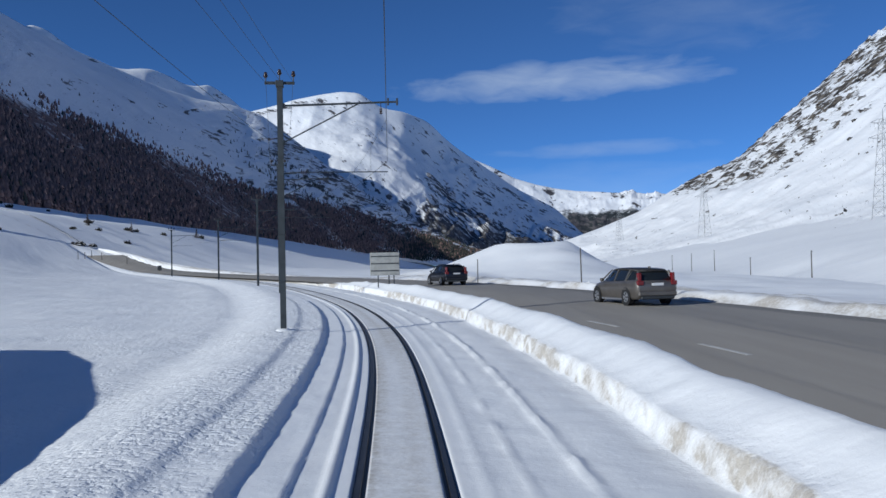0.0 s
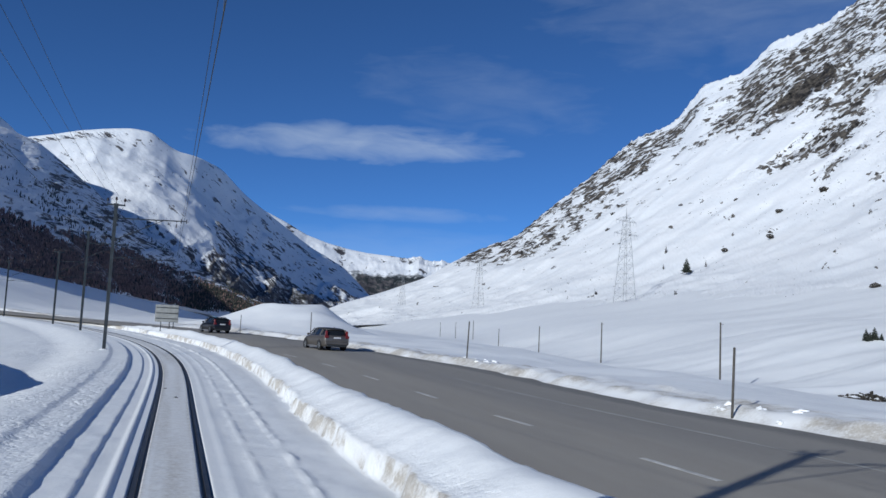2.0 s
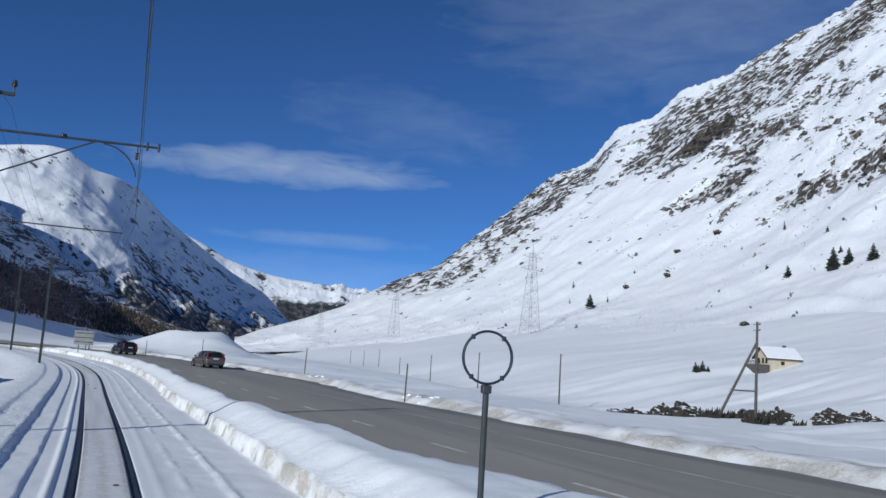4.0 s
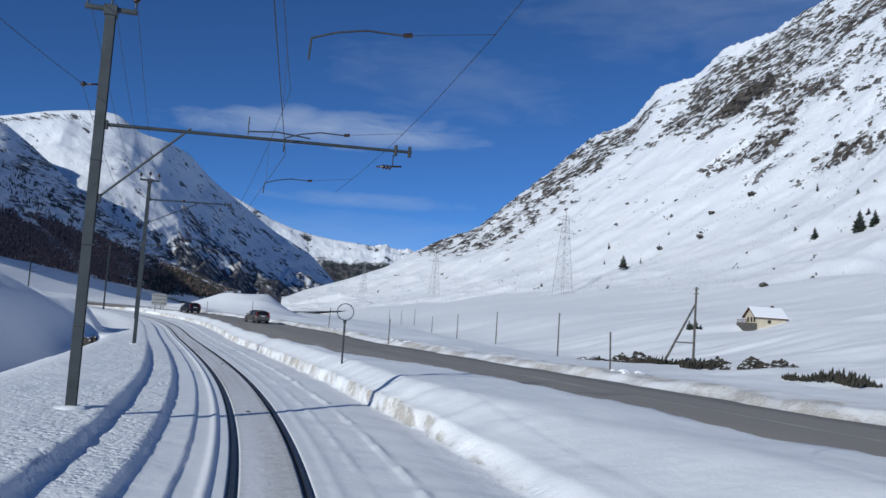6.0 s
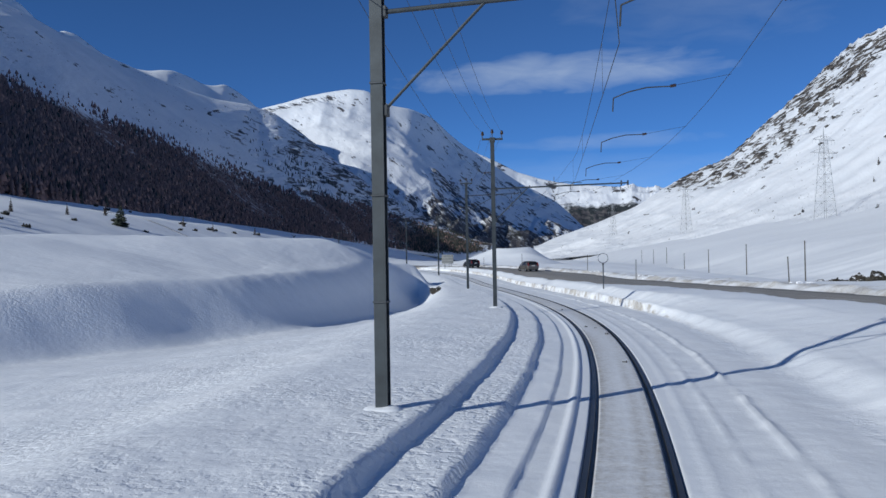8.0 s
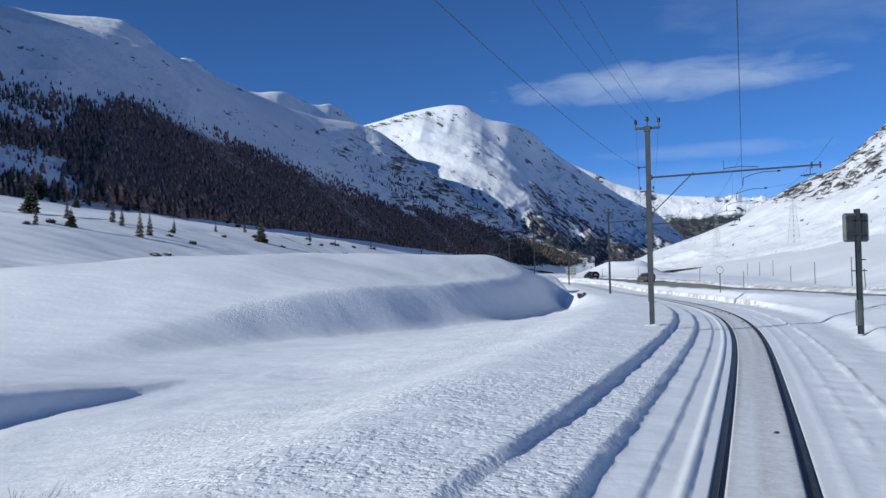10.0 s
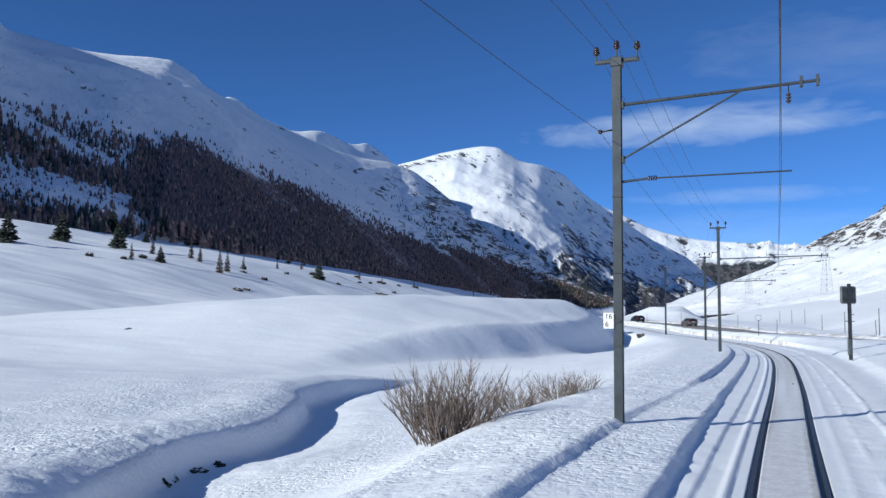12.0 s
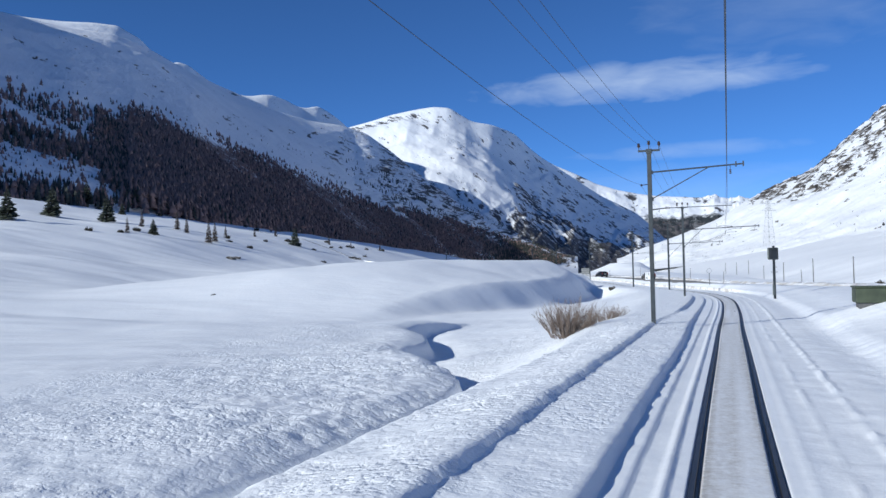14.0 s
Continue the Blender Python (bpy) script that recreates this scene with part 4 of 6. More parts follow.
def ribbon(name, profile, ys, off, zs, material, path=track_x):
    """A profile (x, z) swept along the line or the road at a sideways distance."""
    n = len(profile)
    verts, faces = [], []
    for k, y in enumerate(ys):
        x = float(path(np.array([y]))[0])
        d = float(path(np.array([y + 0.5]))[0] - path(np.array([y - 0.5]))[0])
        t = Vector((d, 1, 0)).normalized()
        side = Vector((t.y, -t.x, 0))
        z = zs + float(lift(np.array([y]))[0]) + (float(bed(np.array([float(y)]))[0]) if path is track_x else 0.0)
        for px, pz in profile:
            p = Vector((x, y, z)) + side * (off + px)
            verts.append((p.x, p.y, z + pz))
        if k:
            a, b = (k - 1) * n, k * n
            for q in range(n):
                faces.append((a + q, a + (q + 1) % n, b + (q + 1) % n, b + q))
    me = bpy.data.meshes.new(name)
    me.from_pydata(verts, [], faces)
    me.materials.append(material)
    return me


rail_profile = [(-0.036, 0.0), (-0.033, 0.012), (0.033, 0.012), (0.036, 0.0), (0.034, -0.03), (0.012, -0.05), (0.012, -0.13), (0.06, -0.15), (-0.06, -0.15), (-0.012, -0.13), (-0.012, -0.05), (-0.034, -0.03)]
rail_ys = steps((-260, -170, 6, 1.5), (-170, 60, 1.2, 1.2), (60, 320, 1.2, 8))
track = thing("railway_track", "narrow-gauge railway track half buried in packed snow", "railway track")
for side_u in (-0.535, 0.535):
    r = new("rail", ribbon("rail", rail_profile, rail_ys, side_u, 0.0, RAIL_STEEL))
    r.parent = track
    # dark strip in the rail's colour along the floor of the flangeway
    g = new("flangeway", ribbon("flangeway", [(-0.075, 0), (0.075, 0), (0.075, -0.02), (-0.075, -0.02)], rail_ys, side_u, -0.052, RAIL_STEEL))
    g.parent = track

# road paint: broken lines
def dash_mesh(y0, y1, off, w):
    return ribbon("dash", [(-w / 2, 0.004), (w / 2, 0.004), (w / 2, -0.004), (-w / 2, -0.004)], [y0, (y0 + y1) / 2, y1], off, ROAD_Z - 0.008 * abs(off - 3.7), LINE_PAINT, road_x)


marking = thing("road_marking", "worn white broken lines painted on grey asphalt", "road marking", kind="structure")
for k in range(-11, 9):
    y0 = 5.55 + 7.15 * k
    d = new("dash", dash_mesh(y0 - 2.3, y0, 0.0, 0.13))
    d.parent = marking
seam_line = new("edge_line", ribbon("edge_line", [(-0.05, 0.004), (0.05, 0.004), (0.05, -0.004), (-0.05, -0.004)], steps((-200, 100, 2, 2)), 3.9, ROAD_Z - 0.002, WORN_PAINT, road_x))
seam_line.parent = marking



# ---------------------------------------------------------------- overhead line
def h_column(bm, z0, z1, w=0.19, d=0.19, t=0.022):
    """A steel H section, drawn as one outline: two flanges and a web."""
    a, b, c = w / 2, d / 2, t / 2
    pts = [(-a, -b), (a, -b), (a, -b + t), (c, -b + t), (c, b - t), (a, b - t), (a, b), (-a, b), (-a, b - t), (-c, b - t), (-c, -b + t), (-a, -b + t)]
    lo = [bm.verts.new((x, y, z0)) for x, y in pts]
    hi = [bm.verts.new((x, y, z1)) for x, y in pts]
    for k in range(12):
        bm.faces.new((lo[k], lo[(k + 1) % 12], hi[(k + 1) % 12], hi[k]))
    bm.faces.new(list(reversed(lo)))
    bm.faces.new(hi)
    return bm


def catenary_pole(m, reach=4.1, arm_z=7.0, brace_out=2.9, brace_z=5.75, registration=True, top=8.0, label="", curved=False):
    p = thing("catenary_pole", label or "grey steel H-section catenary pole with insulators, standing in snow", "catenary pole", m, "catenary poles along the line")
    part("column", h_column(bmesh.new(), -1.4, top), STEEL, p)
    for z in (1.6, 3.2, 4.9):
        part("clamp_band", box(bmesh.new(), -0.105, -0.115, z, 0.105, 0.115, z + 0.03, 0.004), STEEL_DARK, p)
    bm = box(bmesh.new(), -0.5, -0.05, top - 0.02, 0.5, 0.05, top + 0.07, 0.012)
    box(bm, -0.13, -0.12, top - 0.12, 0.13, 0.12, top + 0.10, 0.012)
    part("crossarm", bm, STEEL, p)
    for x, z in ((-0.46, top + 0.2), (0.0, top + 0.3), (0.46, top + 0.24)):
        bm = rod(bmesh.new(), (x, 0, top + 0.05), (x, 0, z), 0.018, None, 8)
        pin = part("insulator_pin", bm, STEEL_DARK, p)
        bm = rod(bmesh.new(), (x, 0, z), (x, 0, z + 0.05), 0.05, 0.075, 12)
        rod(bm, (x, 0, z + 0.05), (x, 0, z + 0.11), 0.085, 0.06, 12)
        ball(bm, (x, 0, z + 0.14), 0.062)
        part("insulator", bm, PORCELAIN, pin, "dark brown porcelain insulator", True)
    bm = rod(bmesh.new(), (0.09, 0, arm_z), (reach, 0, arm_z + 0.16), 0.038, 0.034, 12)
    part("cantilever_arm", bm, STEEL, p)
    bm = rod(bmesh.new(), (0.09, 0, brace_z), (brace_out, 0, arm_z + 0.12), 0.024, None, 8)
    part("brace", bm, STEEL, p)
    for x in (reach - 0.35, reach - 0.04):
        part("bracket", box(bmesh.new(), x - 0.03, -0.05, arm_z + 0.04, x + 0.03, 0.05, arm_z + 0.28, 0.008), STEEL_DARK, p)
    for z in (arm_z, brace_z):
        part("bracket", box(bmesh.new(), 0.085, -0.07, z - 0.085, 0.16, 0.07, z + 0.085, 0.008), STEEL_DARK, p)
    bm = rod(bmesh.new(), (-0.09, 0, 6.45), (-0.34, 0, 6.42), 0.02, None, 8)
    ball(bm, (-0.38, 0, 6.42), 0.055)
    part("side_insulator", bm, PORCELAIN, p, "", True)
    if registration:
        bm = rod(bmesh.new(), (reach - 0.6, 0, arm_z + 0.1), (reach - 0.6, 0, arm_z - 0.28), 0.014, None, 6)
        for k in range(3):
            rod(bm, (reach - 0.6, 0, arm_z - 0.08 - 0.07 * k), (reach - 0.6, 0, arm_z - 0.12 - 0.07 * k), 0.055, 0.045, 10)
        part("hanger", bm, PORCELAIN, p, "dark insulated hanger of the messenger wire", True)
        bm = rod(bmesh.new(), (0.1, 0, 5.25), (0.7, 0, 5.3), 0.03, 0.026, 10)
        rod(bm, (0.85, 0, 5.3), (3.6, 0, 5.3), 0.018, None, 8)
        part("registration_arm", bm, STEEL, p)
        bm = bmesh.new()
        for k in range(4):
            rod(bm, (0.68 + 0.05 * k, 0, 5.3), (0.71 + 0.05 * k, 0, 5.3), 0.06, 0.05, 10)
        part("insulator", bm, PORCELAIN, p, "dark brown porcelain insulator", True)
    else:
        bm = rod(bmesh.new(), (reach - 0.4, 0, arm_z + 0.05), (reach - 0.4, 0, arm_z - 0.2), 0.012, None, 6)
        rod(bm, (reach - 0.75, 0, arm_z - 0.24), (reach - 0.2, 0, arm_z - 0.18), 0.02, None, 8)
        for k in range(3):
            rod(bm, (reach - 0.62 + 0.07 * k, 0, arm_z - 0.23), (reach - 0.58 + 0.07 * k, 0, arm_z - 0.225), 0.055, 0.045, 10)
        part("insulator", bm, PORCELAIN, p, "dark brown porcelain insulator", True)
        bm = rod(bmesh.new(), (2.9, 0, arm_z + 0.13), (2.9, 0, arm_z + 0.52), 0.014, None, 6)
        rod(bm, (2.9, 0, arm_z + 0.2), (3.5, 0, arm_z + 0.26), 0.016, None, 8)
        rod(bm, (3.5, 0, arm_z + 0.26), (4.2, 0, arm_z + 0.2), 0.016, None, 8)
        part("pull_off", bm, STEEL_DARK, p)
    if curved:
        bm = bmesh.new()
        last = Vector((reach - 1.5, 0, arm_z + 0.05))
        for k in range(1, 9):
            a = k / 8
            q = Vector((reach - 1.5 + 0.95 * math.sin(a * 1.35), 0, arm_z + 0.05 - 1.05 * (1 - math.cos(a * 1.35))))
            rod(bm, last, q, 0.022, None, 8)
            last = q
        part("steady_arm", bm, STEEL_DARK, p, "curved steel tube that drops to the contact wire")
        part("insulator", rod(bmesh.new(), (reach - 2.6, 0, arm_z + 0.1), (reach - 2.45, 0, arm_z + 0.105), 0.07, 0.06, 10), PORCELAIN, p, "dark brown porcelain insulator", True)
    return p


POLES = [(-5.2, 27.7), (-10.9, 57.1), (-16.6, 76.3), (-29.5, 111.3), (-46.0, 143.0), (-2.7, -20.6), (-2.36, -49.3), (-5.83, -76.1), (-14.5, -112.7)]
pole_at = {}
for k, (x, y) in enumerate(POLES):
    tx, ty, turn = along_track(y)
    z = height(x, y)
    m = pose(x, y, z, 0, 0, turn)
    kind_b = k in (6, 7)
    reach = (tx - x) * 1.02 + (2.7 if kind_b else 0.6)
    top = {0: 8.3, 1: 8.9, 5: 8.7}.get(k, 8.0)
    arm = {0: 7.55, 6: 5.65, 7: 6.0}.get(k, top - 1.0)
    pole_at[k] = catenary_pole(m, reach, arm, 1.75 if kind_b else 2.7, arm - 1.5 if kind_b else arm - 1.25, not kind_b, top, curved=k == 5)

# snow heaped against the feet of the poles
def foot_snow(x, y, s, seed):
    rng = random.Random(seed)
    bm = bmesh.new()
    bmesh.ops.create_icosphere(bm, subdivisions=3, radius=1)
    o = Vector((rng.uniform(0, 40), 7, rng.uniform(0, 40)))
    for v in bm.verts:
        v.co *= 1 + 0.22 * noise.noise(v.co * 1.7 + o) + 0.1 * noise.noise(v.co * 4 + o)
        v.co = Vector((v.co.x * s, v.co.y * s * 1.2, v.co.z * s * 0.42))
    ob = new("snow_heap", finish("snow_heap", bm, SNOW, True))
    ob.matrix_world = pose(x, y, height(x, y) - 0.06, 0, 0, rng.uniform(0, 360))
    return tagged(ob, "small heap of snow against a pole's foot", "snow heap", "snow heaps at the poles")


for k, (x, y) in enumerate(POLES):
    if k != 8 and y < 80:
        foot_snow(x, y, 0.3, 300 + k)

# the number board on the nearest pole
board = thing("distance_board", "small white enamel board with black figures on a steel pole", "sign", pose(-14.5, -112.7, max(height(-14.5, -112.7), 0.2), 0, 0, along_track(-112.7)[2]))
part("plate", box(bmesh.new(), -0.31, -0.135, 1.98, -0.08, -0.12, 2.33, 0.008), WHITE_PAINT, board)
part("bracket", box(bmesh.new(), -0.2, -0.12, 2.12, 0.06, -0.095, 2.17, 0.004), STEEL_DARK, board)


def lettering(text, size, m, parent, material):
    c = bpy.data.curves.new("lettering", "FONT")
    c.body, c.size, c.extrude, c.align_x, c.align_y = text, size, 0.002, "CENTER", "CENTER"
    c.materials.append(material)
    o = new("lettering", c)
    o.parent = parent
    o.matrix_local = m
    return o


lettering("16", 0.165, pose(-0.195, -0.139, 2.245, 90), board, BLACK_PAINT)
lettering("6", 0.165, pose(-0.235, -0.139, 2.075, 90), board, BLACK_PAINT)


def wire(name, points, radius, label):
    c = bpy.data.curves.new(name, "CURVE")
    c.dimensions, c.bevel_depth, c.bevel_resolution = "3D", radius, 1
    s = c.splines.new("POLY")
    s.points.add(len(points) - 1)
    for q, p in zip(s.points, points):
        q.co = (*p, 1)
    c.materials.append(COPPER)
    return tagged(new(name, c), label, "wire", "overhead wires")


def sagging(a, b, sag, n=14):
    a, b = Vector(a), Vector(b)
    return [tuple(a.lerp(b, k / n) - Vector((0, 0, 4 * sag * (k / n) * (1 - k / n)))) for k in range(n + 1)]


line_order = [4, 3, 2, 1, 0, 5, 6, 7, 8]
spots_x = [(POLES[k][0], POLES[k][1]) for k in line_order] + [(-24.6, -150.0), (-35.0, -195.0)]
supports = [(float(track_x(np.array([y]))[0]) + 0.25 * float(smooth(-70, -10, y)), y, float(lift(np.array([y]))[0] + bed(np.array([float(y)]))[0])) for _, y in spots_x]
contact, carrier = [], []
for (x0, y0, z0), (x1, y1, z1) in zip(supports, supports[1:]):
    contact += sagging((x0, y0, z0 + 5.85), (x1, y1, z1 + 5.85), 0.04)
    carrier += sagging((x0, y0, z0 + 7.25), (x1, y1, z1 + 7.25), 0.75)
wire("contact_wire", contact, 0.007, "dark overhead contact wire above the railway track")
wire("messenger_wire", carrier, 0.006, "dark messenger wire sagging above the contact wire")
drop = bmesh.new()
for i in range(2, len(contact) - 1, 5):
    a, b = Vector(contact[i]), Vector(carrier[i])
    if (a - b).length > 0.2:
        rod(drop, a, b, 0.004, None, 5)
droppers = new("dropper_wires", finish("dropper_wires", drop, COPPER))
tagged(droppers, "thin vertical droppers between messenger and contact wire", "wire", "overhead wires", "stuff")
for off, zz in ((-0.46, 8.32), (0.0, 8.42), (0.46, 8.36), (-0.4, 6.42)):
    pts = []
    ends = []
    for (px, py), (sx, sy, sz) in zip(spots_x, supports):
        ends.append((px + off, py, (max(height(px, py), 0.2) if py > -130 else 0.3) + zz))
    for a, b in zip(ends, ends[1:]):
        pts += sagging(a, b, 0.55)
    wire("feeder_wire", pts, 0.006, "thin dark feeder wire strung along the catenary poles")

# curve pull-offs: short bent arms that hold the contact wire towards a side cable
side_cable = [(float(track_x(np.array([y]))[0]) + 2.55, y, 6.55) for y in np.arange(-84.0, -36.0, 4.0)]
wire("pull_off_cable", side_cable, 0.006, "thin side cable that holds the contact wire in the curve")
for y in (-77.0, -70.3, -63.4, -56.2, -49.6, -43.0):
    px, py, turn = along_track(y)
    arm = thing("contact_wire_holder", "short bent steel arm holding the contact wire", "overhead fitting", pose(px, py, 5.85, 0, 0, turn), "pull-offs in the curve")
    bm = rod(bmesh.new(), (0, 0, 0.0), (0.02, 0, 0.30), 0.014, None, 6)
    for a, b in (((0.02, 0, 0.30), (0.35, 0, 0.42)), ((0.35, 0, 0.42), (0.75, 0, 0.50)), ((0.75, 0, 0.50), (1.25, 0, 0.50))):
        rod(bm, a, b, 0.014, None, 6)
    part("bent_tube", bm, STEEL_DARK, arm)
    bm = rod(bmesh.new(), (1.25, 0, 0.50), (1.37, 0, 0.52), 0.035, None, 8)
    part("insulator", bm, PORCELAIN, arm)
    part("link", rod(bmesh.new(), (1.37, 0, 0.52), (2.55, 0, 0.70), 0.004, None, 4), COPPER, arm)

# ---------------------------------------------------------------- signs beside the line
def signal_board(x, y, z, turn):
    p = thing("signal_board", "back of a square grey signal board on a steel post", "signal", pose(x, y, z, 0, 0, turn))
    part("post", h_column(bmesh.new(), -0.8, 3.75, 0.16, 0.16, 0.02), STEEL, p)
    bm = box(bmesh.new(), -0.52, -0.02, 2.55, 0.46, 0.16, 3.6, 0.07)
    part("board", bm, SIGN_GREY, p)
    bm = bmesh.new()
    box(bm, -0.42, -0.035, 2.65, 0.36, -0.022, 3.5, 0.02)
    part("back_panel", bm, STEEL_DARK, p)
    for z0 in (2.8, 3.35):
        part("bracket", box(bmesh.new(), -0.3, -0.12, z0, 0.3, -0.04, z0 + 0.05, 0.008), STEEL, p)
    part("step_iron", rod(bmesh.new(), (-0.28, 0, 1.5), (0.3, 0, 1.5), 0.02), STEEL_DARK, p)
    part("step_iron", rod(bmesh.new(), (-0.05, 0, 1.9), (0.28, 0, 1.9), 0.02), STEEL_DARK, p)
    bm = box(bmesh.new(), -0.2, -0.12, -0.5, 0.02, 0.0, 0.45, 0.02)
    part("junction_box", bm, SIGN_GREY, p)
    return p


signal_board(1.2, -78.8, 0.95, 12)


def ring_sign(x, y, z, turn):
    p = thing("ring_sign", "open round ring sign with blue-grey rim on a post", "road sign", pose(x, y, z, 0, 0, turn))
    part("post", rod(bmesh.new(), (0, 0, -1.2), (0, 0, 1.37), 0.038, None, 12), STEEL, p)
    me = bmesh.new()
    n, k = 40, 8
    ring = [[me.verts.new(((0.315 + 0.016 * math.cos(b)) * math.cos(a), 0.028 * math.sin(b), 1.70 + (0.315 + 0.016 * math.cos(b)) * math.sin(a))) for b in [2 * math.pi * j / k for j in range(k)]] for a in [2 * math.pi * i / n for i in range(n)]]
    for i in range(n):
        for j in range(k):
            me.faces.new((ring[i][j], ring[(i + 1) % n][j], ring[(i + 1) % n][(j + 1) % k], ring[i][(j + 1) % k]))
    bmesh.ops.recalc_face_normals(me, faces=me.faces)
    part("rim", me, RIM_BLUE, p, "blue-grey tubular rim", True)
    part("bracket", box(bmesh.new(), -0.055, -0.05, 1.27, 0.055, 0.05, 1.37, 0.01), STEEL_DARK, p)
    for a in (50, 130, 230, 310):
        c, s = math.cos(radians(a)), math.sin(radians(a))
        part("clip", box(bmesh.new(), 0.31 * c - 0.02, -0.03, 1.70 + 0.31 * s - 0.03, 0.31 * c + 0.02, 0.03, 1.70 + 0.31 * s + 0.03, 0.008), RIM_BLUE, p)
    return p


RIM_BLUE = plain("blue_grey_rim", (0.022, 0.034, 0.05), 0.5, 0.2, 0.3, 4.0)
ring_sign(5.5, -35.7, 0.95, -2)


def road_board(x, y, z, turn):
    p = thing("direction_board", "back of a large grey direction board on two posts", "road sign", pose(x, y, z, 0, 0, turn))
    for px in (-0.45, 0.3, 0.65):
        part("post", rod(bmesh.new(), (px, 0.06, -1.2), (px, 0.06, 1.5), 0.045, None, 10), STEEL, p)
    part("panel", box(bmesh.new(), -1.0, -0.03, 0.75, 1.05, 0.02, 2.35, 0.02), BOARD_BACK, p)
    for z0 in (1.05, 1.55, 2.05):
        part("rib", box(bmesh.new(), -0.95, -0.07, z0, 1.0, -0.03, z0 + 0.06, 0.006), STEEL, p)
    return p


BOARD_BACK = plain("board_back", (0.33, 0.33, 0.31), 0.6, 0.2, 0.2, 2.0)
road_board(-3.7, 57.5, float(lift(np.array([57.5]))[0]) + 0.55, 4)


def snow_stake(x, y, h, lean):
    p = tagged(new("snow_stake", finish("snow_stake", rod(rod(bmesh.new(), (0, 0, -1), (0, 0, h), 0.042, 0.038, 10), (0, 0, h), (0, 0, h + 0.02), 0.042, 0.02, 10), POLE_WOOD)),
               "dark wooden snow stake at the road edge", "stake", "snow stakes beside the road")
    p.matrix_world = pose(x, y, height(x, y) - 0.1, lean, lean * 0.6, 0)
    return p


for x, y, h, lean in ((15.75, -1.3, 2.15, 1.2), (19.0, -32.0, 1.9, -2), (15.0, 23.3, 2.2, 2), (8.9, 51, 2.2, -1), (3.2, 66, 2.0, 1), (23.0, -62, 2.0, 1.5)):
    snow_stake(x, y, h, lean)


# ---------------------------------------------------------------- poles and pylons beyond the road
def utility_pole(x, y, h):
    bm = rod(bmesh.new(), (0, 0, -1.0), (0, 0, h), 0.15, 0.11, 10)
    p = thing("utility_pole", "weathered grey wooden utility pole in the snowfield", "utility pole", pose(x, y, height(x, y), 0, 0, 0), "utility poles beyond the road")
    part("shaft", bm, POLE_WOOD, p)
    bm = rod(bmesh.new(), (-0.02, -0.12, h - 0.35), (0.28, -0.12, h - 0.35), 0.02, None, 6)
    ball(bm, (0.3, -0.12, h - 0.28), 0.06)
    part("insulator", bm, PORCELAIN, p)
    return p


upoles = [(70.1, 80.8, 9.0), (78.5, 135.9, 8.6), (84.0, 184.5, 8.6), (95.9, 252.0, 8.4), (105.6, 313.5, 8.4), (111.1, 359.6, 8.2), (117.0, 410.0, 8.2)]
for x, y, h in upoles:
    utility_pole(x, y, h)
a_pole = thing("a_frame_pole", "wooden utility pole braced by a slanting strut", "utility pole", pose(62.3, 24.6, height(62.3, 24.6), 0, 0, -30))
part("shaft", rod(bmesh.new(), (0, 0, -1), (0.1, 0, 10.2), 0.17, 0.12, 10), POLE_WOOD, a_pole)
part("strut", rod(bmesh.new(), (-4.2, 0, -1), (0.05, 0, 8.0), 0.16, 0.12, 10), POLE_WOOD, a_pole)
part("crosspiece", rod(bmesh.new(), (-2.5, 0, 3.0), (0.05, 0, 3.0), 0.08, None, 8), POLE_WOOD, a_pole)
for z in (9.9, 9.3):
    part("crosspiece", rod(bmesh.new(), (-0.3, 0, z), (0.35, 0, z), 0.03, None, 6), STEEL_DARK, a_pole)
    part("insulator", ball(bmesh.new(), (0.36, 0, z + 0.1), 0.08), PORCELAIN, a_pole)


